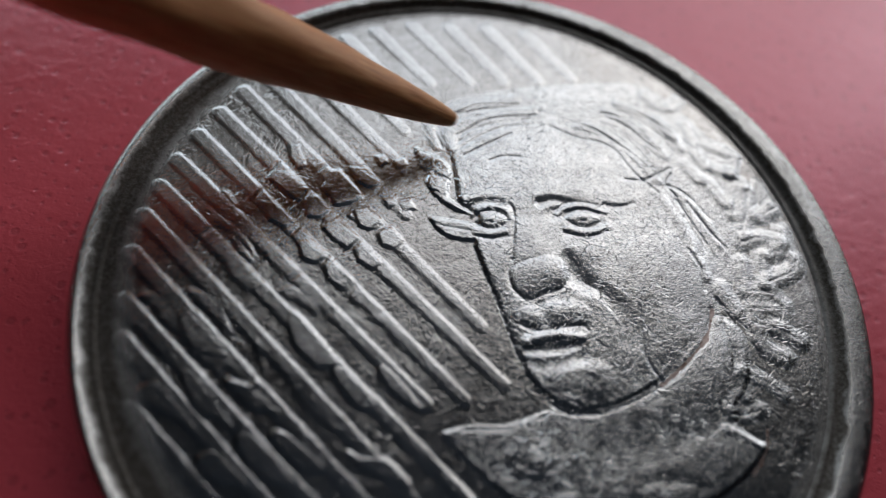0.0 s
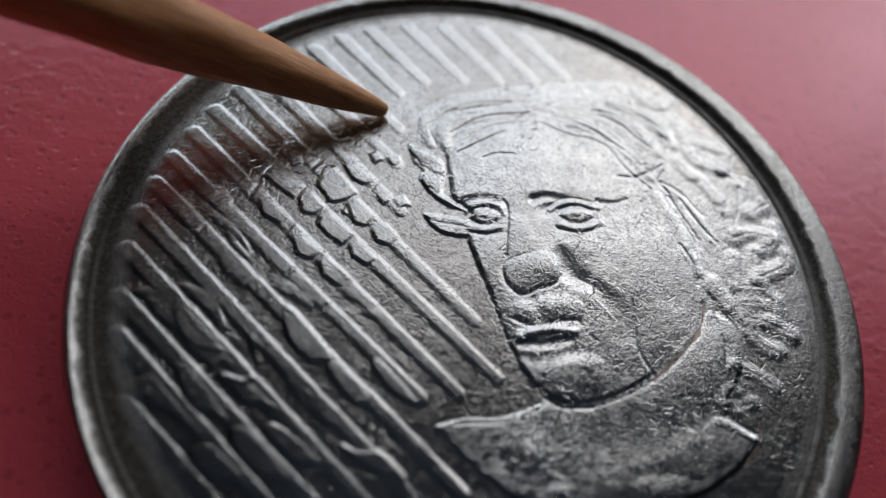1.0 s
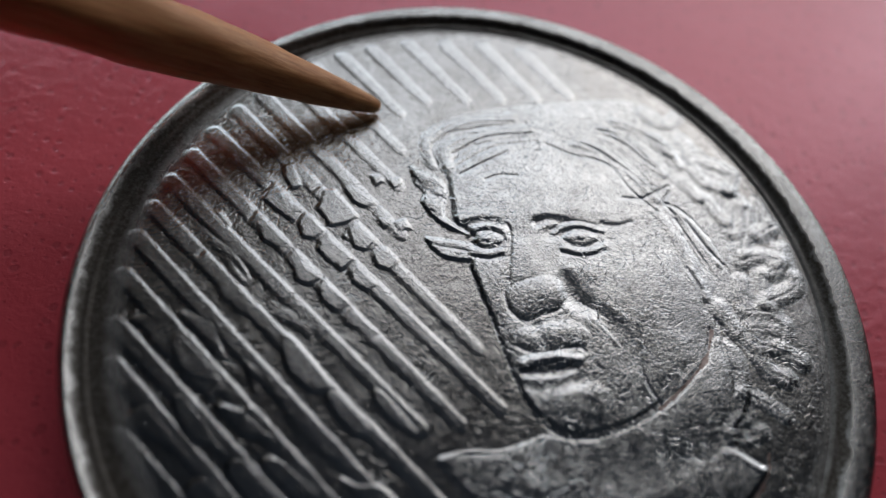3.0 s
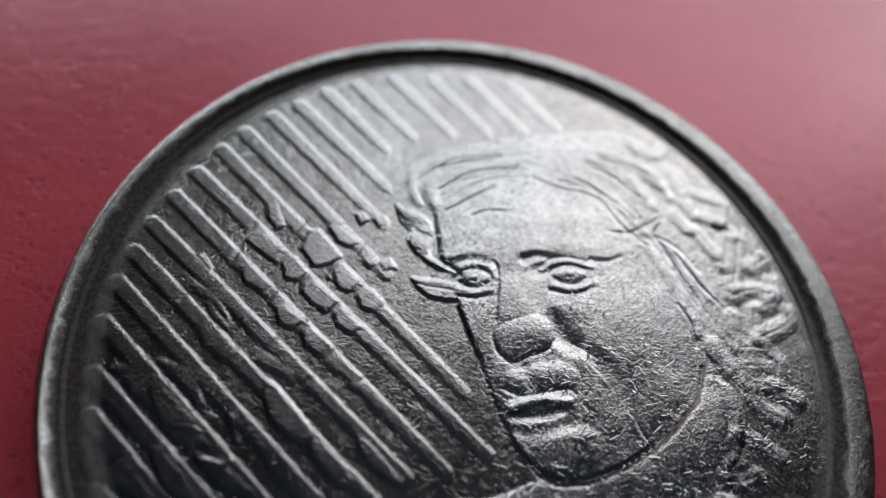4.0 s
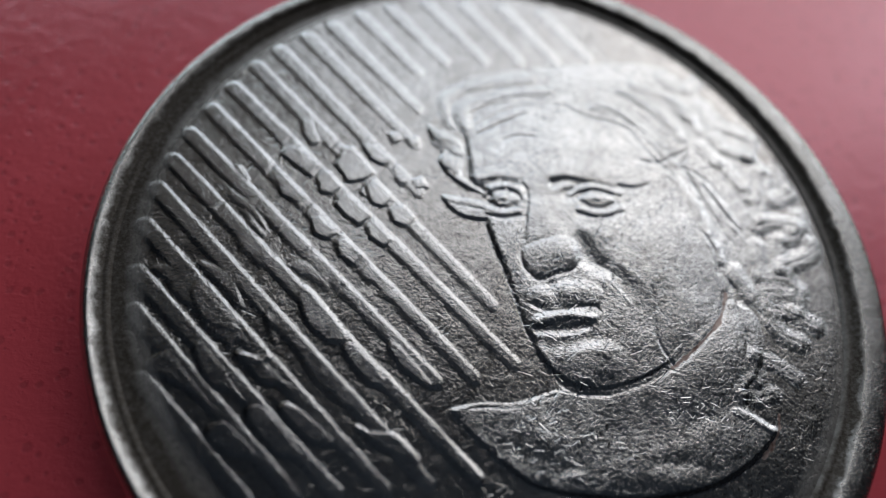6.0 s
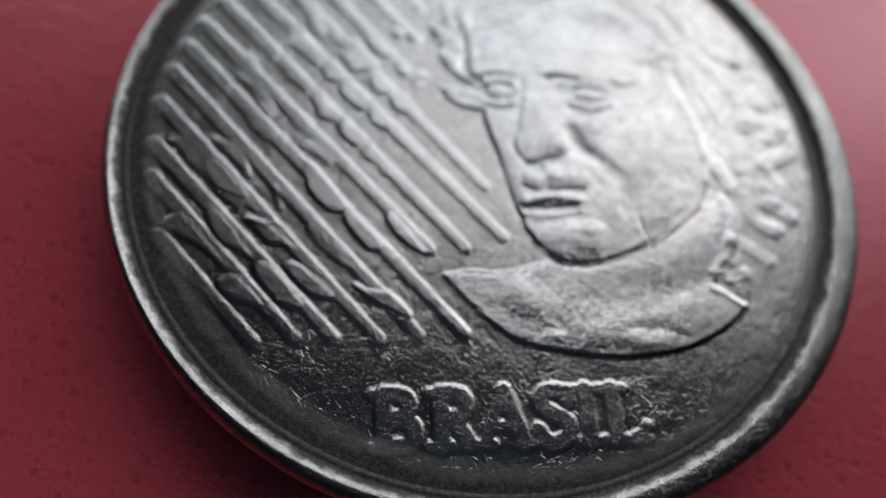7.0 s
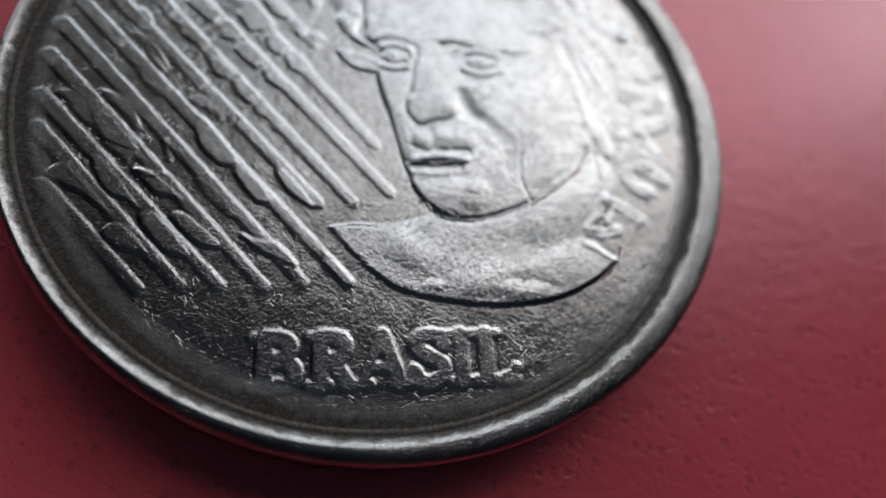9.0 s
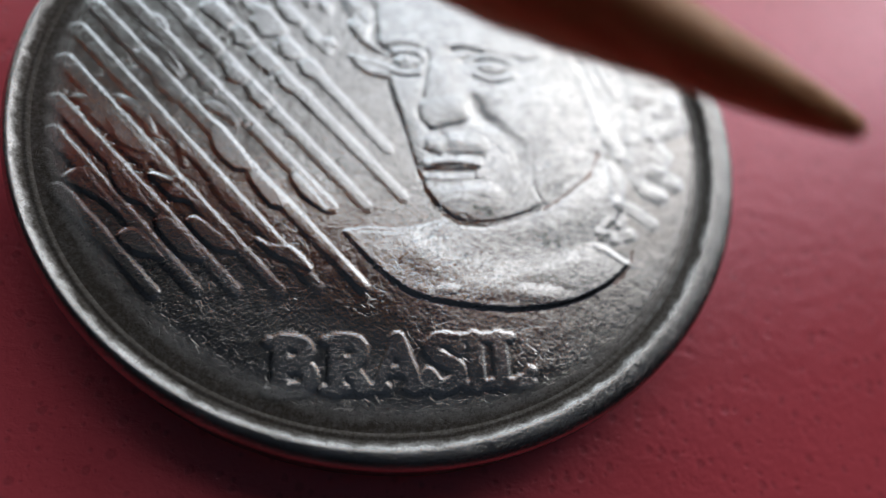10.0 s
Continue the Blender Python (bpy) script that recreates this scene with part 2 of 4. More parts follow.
def box_bm(x0, x1, y0, y1, z0, z1, bevel=0.0):
    bm = bmesh.new()
    bmesh.ops.create_cube(bm, size=1)
    for v in bm.verts:
        v.co = ((x0 + x1) / 2 + v.co.x * (x1 - x0), (y0 + y1) / 2 + v.co.y * (y1 - y0), (z0 + z1) / 2 + v.co.z * (z1 - z0))
    if bevel:
        bmesh.ops.bevel(bm, geom=bm.edges[:], offset=bevel, segments=3, affect="EDGES", profile=0.5)
    return bm


def room_piece(name, x0, x1, y0, y1, z0, z1, mat):
    ob = part(name, box_bm(x0, x1, y0, y1, z0, z1), mat, smooth=False)
    ob.matrix_world = TURN.copy()
    return tagged(ob, kind="structure")


# ---- the room that closes the place ----
def build_room():
    a, b, top, low = 1.6, -2.2, 1.85, -0.75
    y = WIN_Y
    room_piece("wall_window_below", -a, a, y, y + 0.2, low, WIN_Z0, WALL)
    room_piece("wall_window_above", -a, a, y, y + 0.2, WIN_Z1, top, WALL)
    room_piece("wall_window_left", -a, WIN_X0, y, y + 0.2, WIN_Z0, WIN_Z1, WALL)
    room_piece("wall_window_right", WIN_X1, a, y, y + 0.2, WIN_Z0, WIN_Z1, WALL)
    room_piece("wall_window_corner", WIN_X0, -0.76, y, y + 0.2, DIM_Z, TRANSOM, WALL)
    # added unseen panel that blocks the blue sky behind the left fill
    room_piece("added_sky_screen", -0.76, DIM_X, y, y + 0.02, DIM_Z, TRANSOM, WALL)
    room_piece("wall_transom_left", WIN_X0, -0.61, y, y + 0.2, TRANSOM, WIN_Z1, WALL)
    room_piece("wall_transom_right", 0.46, 0.72, y, y + 0.2, TRANSOM, WIN_Z1, WALL)
    room_piece("wall_transom_corner", 0.72, WIN_X1, y, y + 0.2, 1.62, WIN_Z1, WALL)
    room_piece("wall_west", -a - 0.1, -a, b, y + 0.2, low, top, BACK)
    room_piece("wall_east", a, a + 0.1, b, y + 0.2, low, top, BACK)
    room_piece("wall_back", -a, a, b - 0.1, b, low, top, BACK)
    room_piece("floor", -a, a, b, y + 0.2, low - 0.1, low, FLOOR)
    room_piece("ceiling", -a, a, b, y + 0.2, top, top + 0.1, CEIL)


def build_table():
    table = tagged(new("table"), "plain dark wooden table under the pink mat", "table")
    table.matrix_world = TURN @ Matrix.Translation((0, 0, BASE * MM - 0.002))
    part("tabletop", box_bm(-0.6, 0.6, -0.5, 0.5, -0.03, 0, 0.003), TOP, table)
    for sx in (-0.54, 0.54):
        for sy in (-0.44, 0.44):
            part("leg", box_bm(sx - 0.025, sx + 0.025, sy - 0.025, sy + 0.025, -0.7473, -0.03, 0.003), TOP, table)


def build_mat():
    ob = part("rubber_mat", box_bm(-0.15, 0.15, -0.11, 0.11, BASE * MM - 0.002, BASE * MM, 0.0006), PINK)
    tagged(ob, "matte pinkish red rubber mat with tiny pits, lying flat", "mat")


build_room()
build_table()
build_mat()

# ---- the coin: a struck relief, worked out on one fine height field ----
R, FIELD, RIM_TOP = 11.5, 1.05, 1.36       # millimetres; FIELD: height of the flat field
STEP, HALF = 0.025, 11.1
N = int(2 * HALF / STEP) + 1
AX = np.linspace(-HALF, HALF, N)
GX, GY = np.meshgrid(AX, AX)
HGT = np.zeros((N, N))
OWN = np.zeros((N, N), np.int16)
OWNERS = ["field"]


def owner(name):
    OWNERS.append(name)
    return len(OWNERS) - 1


def window(x0, x1, y0, y1, pad):
    i0, i1 = np.searchsorted(AX, (y0 - pad, y1 + pad))
    j0, j1 = np.searchsorted(AX, (x0 - pad, x1 + pad))
    return slice(max(i0, 0), min(i1, N)), slice(max(j0, 0), min(j1, N))


def glide(pts, closed=False, n=7):
    """A smooth curve through the points."""
    p = np.array(pts, float)
    if len(p) < 3 and not closed:
        return p
    ext = np.vstack([p[-1], p, p[0], p[1]]) if closed else np.vstack([2 * p[0] - p[1], p, 2 * p[-1] - p[-2]])
    res = []
    for k in range(len(ext) - 3):
        a, b, c, d = ext[k:k + 4]
        for t in np.arange(n) / n:
            res.append(0.5 * (2 * b + (c - a) * t + (2 * a - 5 * b + 4 * c - d) * t * t + (3 * b - a - 3 * c + d) * t ** 3))
    if not closed:
        res.append(p[-1])
    return np.array(res)


def curve_distance(sl, curve, closed=False):
    x, y = GX[sl], GY[sl]
    best = np.full(x.shape, 1e9)
    inside = np.zeros(x.shape, bool)
    nxt = np.roll(curve, -1, 0) if closed else curve[1:]
    for (ax, ay), (bx, by) in zip(curve, nxt):
        dx, dy = bx - ax, by - ay
        t = np.clip(((x - ax) * dx + (y - ay) * dy) / (dx * dx + dy * dy + 1e-12), 0, 1)
        np.minimum(best, (x - ax - t * dx) ** 2 + (y - ay - t * dy) ** 2, out=best)
        if closed and ay != by:
            inside ^= ((ay > y) != (by > y)) & (x < ax + (y - ay) * dx / dy)
    return np.sqrt(best), inside


def soft(t):
    t = np.clip(t, 0, 1)
    return t * t * (3 - 2 * t)


CURRENT = 0


def blurred(a, times=1):
    for _ in range(times):
        a = (np.roll(a, 1, 0) + np.roll(a, -1, 0) + 2 * a) / 4
        a = (np.roll(a, 1, 1) + np.roll(a, -1, 1) + 2 * a) / 4
    return a


# unevenness of the struck edges
rng = np.random.default_rng(4)
WOBBLE = sum(size * q / q.std() for q, size in ((blurred(rng.standard_normal((N, N)), 12), 0.005), (blurred(rng.standard_normal((N, N)), 70), 0.008)))


def claim(sl, mask):
    OWN[sl][mask] = CURRENT


def stroke(pts, w, h):
    """A rounded ridge (h > 0) or groove (h < 0) along a curve, on top of what is there."""
    c = glide(pts)
    sl = window(*(f(c[:, k]) for k in (0, 1) for f in (np.min, np.max)), w * 1.8)
    d, _ = curve_distance(sl, c)
    w = w * (1.5 if h > 0 else 1.25)
    HGT[sl] += (0.58 if h > 0 else 0.45) * h * np.clip(1 - (d / w) ** 2, 0, 1) ** 1.5
    if CURRENT and h > 0:
        claim(sl, d < w)


def plate(pts, h, bevel, dome, fade=None):
    """A raised area within a closed outline."""
    c = glide(pts, True)
    sl = window(*(f(c[:, k]) for k in (0, 1) for f in (np.min, np.max)), 0.1)
    d, inside = curve_distance(sl, c, True)
    d = np.where(inside, d, 0)
    rise = 0.75 * h * soft(d / bevel)
    if fade:
        away = np.maximum((GY[sl] - fade[0]) / (fade[1] - fade[0]), (GX[sl] - fade[2]) / (fade[3] - fade[2]))
        rise *= 1 - 0.96 * soft(away)
        dome = dome * (1 - 0.92 * soft(away))
    HGT[sl] = np.maximum(HGT[sl], rise + 0.6 * dome * (1 - np.exp(-d / 1.6)))
    if CURRENT:
        claim(sl, inside)


def cut(x0, y0, x1, y1, w):
    """A gap down to the field across a ray."""
    c = np.array([(x0, y0), (x1, y1)])
    sl = window(min(x0, x1), max(x0, x1), min(y0, y1), max(y0, y1), w + 0.1)
    d, _ = curve_distance(sl, c)
    HGT[sl] *= 0.35 + 0.65 * soft(d / (1.7 * w))


def pillow(pts, h, edge):
    """A cushion-like rise within a closed outline, rounded off over the given width, on top of what is there."""
    c = glide(pts, True)
    sl = window(*(f(c[:, k]) for k in (0, 1) for f in (np.min, np.max)), 0.1)
    d, inside = curve_distance(sl, c, True)
    t = np.clip(np.where(inside, d, 0) / edge, 0, 1)
    HGT[sl] += h * (1 - (1 - t) ** 2) * soft(np.where(inside, d, 0) / (0.3 * edge))


def ridge(pts, w0, w1, h0, h1):
    """A broad soft ridge or valley along a curve, whose width and height change from end to end."""
    c = glide(pts)
    wide = max(w0, w1)
    sl = window(*(f(c[:, k]) for k in (0, 1) for f in (np.min, np.max)), wide)
    d, _ = curve_distance(sl, c)
    run = c[-1] - c[0]
    t = soft(((GX[sl] - c[0, 0]) * run[0] + (GY[sl] - c[0, 1]) * run[1]) / (run @ run))
    HGT[sl] += (h0 + (h1 - h0) * t) * np.clip(1 - (d / (w0 + (w1 - w0) * t)) ** 2, 0, 1) ** 2


def bump(x, y, rx, ry, turn, h):
    """A broad rounded swelling (or hollow)."""
    r = max(rx, ry)
    sl = window(x - r, x + r, y - r, y + r, 0)
    a = radians(turn)
    u = (GX[sl] - x) * math.cos(a) + (GY[sl] - y) * math.sin(a)
    v = (GY[sl] - y) * math.cos(a) - (GX[sl] - x) * math.sin(a)
    HGT[sl] += 0.55 * h * np.clip(1 - (u / rx) ** 2 - (v / ry) ** 2, 0, 1) ** 1.6


def stripe(x0, y0, x1, y1):
    """One straight ray of the background."""
    global CURRENT
    CURRENT = owner("ray_stripe")
    c = np.array([(x0, y0), (x1, y1)])
    sl = window(min(x0, x1), max(x0, x1), min(y0, y1), max(y0, y1), 0.4)
    d, _ = curve_distance(sl, c)
    d = d + 0.5 * WOBBLE[sl]
    s = ((GX[sl] - x0) * (x1 - x0) + (GY[sl] - y0) * (y1 - y0)) / ((x1 - x0) ** 2 + (y1 - y0) ** 2)
    w = 0.29 - 0.08 * np.clip(s, 0, 1)
    far = ((GX[sl] - x0) * (y1 - y0) - (GY[sl] - y0) * (x1 - x0)) < 0     # the steeper side
    rise = (0.032 - 0.008 * np.clip(s, 0, 1)) * soft(np.where(far, (w - d) / 0.13, (w + 0.05 - d) / 0.17))
    claim(sl, rise > HGT[sl] + 0.002)
    HGT[sl] = np.maximum(HGT[sl], rise)
    CURRENT = 0


def panel(x0, y0, x1, y1, depth):
    """A low worn panel that leans against the lower left of a stripe."""
    global CURRENT
    CURRENT = owner("wave_panel")
    length = math.hypot(x1 - x0, y1 - y0)
    ux, uy = (x1 - x0) / length, (y1 - y0) / length
    sl = window(min(x0, x1), max(x0, x1), min(y0, y1), max(y0, y1), depth + 0.3)
    s = (GX[sl] - x0) * ux + (GY[sl] - y0) * uy
    n = (GX[sl] - x0) * uy - (GY[sl] - y0) * ux
    wob = 0.045 * np.sin(5 * s + 3 * x0) + 0.012 * np.sin(13 * s + 5 * y0)
    ends = np.minimum(s + 0.5 * n, length - s + 0.15 * n)
    n = n + WOBBLE[sl]
    side = np.minimum(depth + 0.06 + wob - n, n + 0.08)
    rise = 0.026 * soft(side / 0.19) * soft(ends / 0.22)
    claim(sl, rise > HGT[sl] + 0.004)
    HGT[sl] = np.maximum(HGT[sl], rise)
    CURRENT = 0


def tile(*pts):
    """A low worn tile between two rays, with straight sides."""
    global CURRENT
    CURRENT = owner("wave_panel")
    c = np.array(pts)
    sl = window(*(f(c[:, k]) for k in (0, 1) for f in (np.min, np.max)), 0.25)
    d, inside = curve_distance(sl, c, True)
    rise = 0.042 * soft((np.where(inside, d, -d) + 0.075 + WOBBLE[sl]) / 0.11)
    claim(sl, rise > HGT[sl] + 0.003)
    HGT[sl] = np.maximum(HGT[sl], rise)
    CURRENT = 0


def lens(*pts):
    """A low lens-shaped panel of a wave band, against the lower left of a ray."""
    global CURRENT
    CURRENT = owner("wave_panel")
    c = glide(pts, True, 5)
    sl = window(*(f(c[:, k]) for k in (0, 1) for f in (np.min, np.max)), 0.25)
    d, inside = curve_distance(sl, c, True)
    rise = 0.040 * soft((np.where(inside, d, -d) + 0.07 + WOBBLE[sl]) / 0.13)
    claim(sl, rise > HGT[sl] + 0.003)
    HGT[sl] = np.maximum(HGT[sl], rise)
    CURRENT = 0


# rays, panels and wave lines
stripe(-9.79, -3.8, -7.02, -6.83)
stripe(-10.24, -1.93, -5.96, -6.76)
stripe(-10.31, -0.81, -4.94, -6.79)
stripe(-10.3, 0.67, -3.77, -6.81)
stripe(-10.11, 1.88, -2.71, -6.7)
stripe(-9.77, 2.89, -1.48, -6.66)
stripe(-9.38, 3.85, -2.33, -4.18)
stripe(-8.82, 4.8, -1.32, -4.11)
stripe(-8.22, 5.7, -0.18, -3.77)
stripe(-7.54, 6.59, -0.6, -2.06)
stripe(-6.82, 7.32, -2.46, 1.7)
stripe(-5.92, 7.98, -2.43, 3.44)
stripe(-5.02, 8.48, -2.29, 4.93)
stripe(-4.05, 9.06, -2.19, 6.49)
stripe(-3, 9.46, -1.23, 7.02)
stripe(-1.65, 9.74, 0.16, 7.09)
stripe(-0.28, 9.74, 1.45, 7.13)
stripe(1.11, 9.75, 2.74, 7.16)
stripe(2.61, 9.46, 4.01, 7.27)
panel(-9.5, -0.44, -7.35, -2.79, 0.53)
panel(-8.26, 1.21, -6.83, -0.69, 0.28)
panel(-7.98, 1.85, -6.88, 0.24, 0.23)
panel(-5.93, -0.44, -4.96, -1.22, 0.42)
panel(-6.67, -0.47, -5.82, -1.42, 0.32)
panel(-8.67, -0.41, -7.41, -1.87, 0.18)
panel(-4.32, -0.68, -3.36, -1.46, 0.24)
panel(-3.52, -1.42, -2.68, -2.32, 0.31)
panel(-7.88, 2.79, -7.42, 2.06, 0.22)
panel(-6.28, 0.66, -5.85, -0.2, 0.35)
tile((-4.78, 3.38), (-4.48, 3.37), (-3.77, 2.38), (-3.90, 2.24), (-4.62, 2.08), (-4.99, 2.74))
tile((-4.08, 1.96), (-3.70, 1.99), (-3.22, 1.53), (-3.60, 1.23), (-3.89, 1.33), (-4.21, 1.73))
tile((-3.40, 1.12), (-2.98, 1.24), (-2.63, 0.80), (-2.90, 0.50), (-3.26, 0.66))
tile((-4.17, 3.51), (-3.83, 3.45), (-3.24, 2.86), (-3.59, 2.72), (-3.93, 2.99))
tile((-3.18, 2.26), (-2.88, 2.34), (-2.76, 2.09), (-2.99, 1.95))
tile((-2.68, 2.13), (-2.33, 2.22), (-2.22, 1.92), (-2.52, 1.83))
tile((-3.33, 3.90), (-3.06, 3.95), (-2.94, 3.68), (-3.17, 3.53))
tile((-2.76, 3.72), (-2.40, 3.81), (-2.32, 3.55), (-2.60, 3.40))
tile((-6.03, 4.37), (-5.73, 4.41), (-5.50, 3.57), (-5.75, 3.47), (-5.98, 3.89))
tile((-6.55, 3.40), (-6.13, 3.34), (-5.45, 2.66), (-5.69, 2.23), (-6.11, 2.59), (-6.62, 3.11))
tile((-5.61, 2.47), (-5.20, 2.45), (-4.70, 1.80), (-5.03, 1.63), (-5.44, 1.74))
tile((-4.91, 1.53), (-4.62, 1.61), (-3.90, 0.88), (-4.31, 0.58), (-4.71, 0.92), (-4.99, 1.30))
tile((-4.11, 0.62), (-3.83, 0.69), (-3.29, 0.04), (-3.61, -0.12), (-4.00, 0.17))
tile((-6.83, 2.33), (-6.42, 2.22), (-5.84, 1.53), (-6.07, 1.36), (-6.56, 1.66))
tile((-5.75, 0.89), (-5.43, 0.87), (-4.87, 0.31), (-5.27, 0.16), (-5.58, 0.31))
tile((-4.95, 0.05), (-4.72, 0.12), (-4.18, -0.42), (-4.49, -0.74), (-4.88, -0.38))
lens((-9.76, -3.45), (-9.41, -3.07), (-9.08, -3.19), (-7.94, -4.64), (-8.25, -4.47), (-8.74, -4.08), (-9.29, -3.74))
lens((-8.1, -5.16), (-7.81, -4.93), (-7.46, -5.1), (-6.84, -5.82), (-7.13, -5.82), (-7.53, -5.71), (-7.92, -5.45))
lens((-8.61, -3.04), (-8.33, -2.93), (-7.23, -4.44), (-7.63, -4.22), (-8.01, -4.05), (-8.35, -3.67))
lens((-7.2, -4.71), (-6.8, -4.61), (-5.82, -5.8), (-6.06, -5.89), (-6.44, -5.76), (-6.85, -5.31))
lens((-8.88, -1.28), (-8.53, -1.26), (-7.48, -2.51), (-7.89, -2.53), (-8.38, -2.27), (-8.74, -1.8))
lens((-7.54, -3.21), (-6.92, -3.37), (-5.97, -4.31), (-6.36, -4.11), (-6.78, -4.01), (-7.16, -3.66))
lens((-6.39, -4.68), (-6.02, -4.6), (-5, -5.57), (-5.42, -5.61), (-5.76, -5.41), (-6.13, -5.07))
lens((-6.02, -1.54), (-5.74, -1.38), (-4.65, -2.86), (-5.04, -3.01), (-5.37, -2.83), (-5.8, -2.33))
lens((-4.79, -3.15), (-4.48, -3.06), (-3.68, -4.06), (-3.98, -4.22), (-4.44, -3.8))
lens((-4.48, -5.23), (-3.98, -5.39), (-3.43, -5.51), (-2.91, -6.2), (-3.57, -5.95), (-4.13, -5.61))
lens((-3.58, -3.2), (-3.33, -3.09), (-2.46, -4.25), (-2.73, -4.22), (-3.23, -3.76))
stroke([(-7.47, -3.19), (-6.99, -3.4), (-6.73, -3.34)], 0.085, 0.03)
stroke([(-5.77, -3.53), (-5.39, -4.04), (-4.77, -4.67)], 0.085, 0.03)
stroke([(-6.79, -2.23), (-6.58, -2.9)], 0.085, 0.03)
CURRENT = owner('wave_panel')
plate([(-8.82, -0.48), (-8.19, -0.59), (-7.7, -0.96), (-7.49, -1.43), (-7.38, -1.87), (-7.22, -2.07), (-7.59, -1.9), (-8.05, -1.44), (-8.46, -0.98)], 0.042, 0.17, 0)
CURRENT = owner('wave_panel')
plate([(-8.42, 2.23), (-7.9, 1.82), (-7.38, 1.46), (-7.03, 0.96), (-6.85, 0.25), (-7.34, 0.77), (-7.87, 1.36)], 0.042, 0.17, 0)
CURRENT = 0

# gaps where the crossing bands interrupt the rays
cut(-5.91, 1.87, -5.32, 2.76, 0.07)
cut(-5.31, 1.42, -4.73, 1.88, 0.07)
cut(-4.34, 0.39, -3.79, 1.02, 0.07)
cut(-4.36, 1.84, -3.75, 2.39, 0.07)
cut(-3.52, 0.98, -3.01, 1.55, 0.07)
cut(-3.36, 2.48, -2.87, 3.14, 0.07)
cut(-6.25, 0.73, -5.68, 1.38, 0.07)
cut(-5.13, 0.01, -4.7, 0.58, 0.07)
cut(-4.35, -0.9, -3.89, -0.34, 0.07)
cut(-4.03, 1.47, -4.2, 2.09, 0.07)
cut(-7.08, 2.24, -6.83, 2.7, 0.07)
cut(-6.72, 3.24, -6.39, 3.67, 0.07)
cut(-5.26, 3.24, -4.87, 3.65, 0.07)
cut(-5.93, -0.38, -5.62, -0.1, 0.07)
cut(-6.73, -0.37, -6.5, -0.09, 0.07)
cut(-4.8, -1.39, -5.12, -1.74, 0.07)
cut(-3.37, -1.51, -3.11, -1.24, 0.07)
cut(-8.34, 1.22, -8.09, 1.54, 0.07)
cut(-6.99, 0.1, -6.68, 0.44, 0.07)

# the effigy: one plain relief
CURRENT = owner("effigy")

# shoulder and neck
plate([(-2.07, -4.94), (-1.23, -4.84), (-0.46, -4.87), (0.26, -4.71), (0.92, -4.55), (1.45, -3.78), (3.92, -3.18), (5.99, -1.96), (7.28, -2.55), (7.11, -3.97), (6.37, -4.95), (6.44, -5.56), (6.93, -5.99), (6.08, -6.72), (4.61, -7.34), (2.94, -7.52), (1.45, -7.38), (0.02, -7.05), (-0.86, -6.42), (-1.54, -5.72)], 0.038, 0.2, 0.05)
stroke([(-2.01, -4.97), (-1.24, -4.85), (-0.41, -4.9), (0.22, -4.81), (0.88, -4.61)], 0.045, 0.03)
stroke([(-1.54, -5.80), (-0.86, -6.5), (0.02, -7.13), (1.45, -7.46), (2.94, -7.6), (4.61, -7.42), (6.08, -6.80), (6.80, -6.1)], 0.05, -0.018)
stroke([(5.84, -5.4), (6.35, -5.66), (6.86, -6.01)], 0.1, 0.035)
sl = window(-2.2, 7.4, -7.8, -3.0, 0)
HGT[sl] += 0.05 * soft((-4.9 - GY[sl]) / 2.6) * soft(HGT[sl] / 0.035)          # the bust thickens towards its cut
bump(0.99, -6.81, 0.5, 0.22, 0, 0.04)
bump(3.77, -7.0, 1.1, 0.4, -5, 0.06)
bump(2.29, -6.77, 1.3, 0.5, 0, 0.04)
bump(0.34, -5.65, 1.3, 0.7, -35, 0.05)
bump(5.2, -6.2, 1.6, 0.9, 28, 0.06)
bump(3.4, -5.6, 1.8, 0.8, 8, -0.05)
stroke([(1.55, -5.75), (1.72, -6.1), (1.75, -6.35)], 0.035, -0.02)

bump(5.5, -4.0, 2.2, 1.2, 38, 0.13)

# head
plate([(-1.04, 5.89), (-0.36, 6.36), (1.74, 6.8), (5, 7.11), (6.72, 6.91), (7.9, 5.57), (8.75, 3.78), (8.65, 1.88), (8.25, 0.15), (7.48, -1.23), (6.77, -2.05), (6.17, -2.93), (5.28, -3.48), (4.23, -4.12), (3.2, -4.53), (2.32, -4.72), (1.53, -4.66), (1.04, -4.34), (0.62, -3.84), (0.29, -3.09), (0.1, -2.3), (-0.05, -1.6), (-0.22, -0.82), (-0.40, -0.1), (-0.54, 0.6), (-0.4, 1.15), (-0.31, 1.56), (-0.83, 2.1), (-0.87, 2.75), (-0.88, 3.3), (-0.95, 3.92), (-1.13, 4.57), (-1.27, 5.18)], 0.085, 0.2, 0.14, (2.2, 5.4, 4.6, 7.6))
stroke([(-0.54, 0.62), (-0.44, -0.1), (-0.24, -0.85), (-0.09, -1.62), (0.06, -2.31), (0.24, -3.1), (0.57, -3.87), (1.0, -4.38), (1.5, -4.71), (2.3, -4.77)], 0.055, -0.035)
stroke([(2.3, -4.77), (3.18, -4.57), (4.25, -4.15)], 0.05, -0.022)

# locks before the brow
plate([(-2.06, 4.3), (-1.65, 4.08), (-1.11, 3.78), (-0.89, 3.21), (-1.06, 2.44), (-0.86, 2.08), (-0.37, 1.64), (-0.86, 1.74), (-1.5, 2.24), (-1.81, 2.83), (-1.72, 3.22), (-1.97, 3.56)], 0.075, 0.12, 0.04)
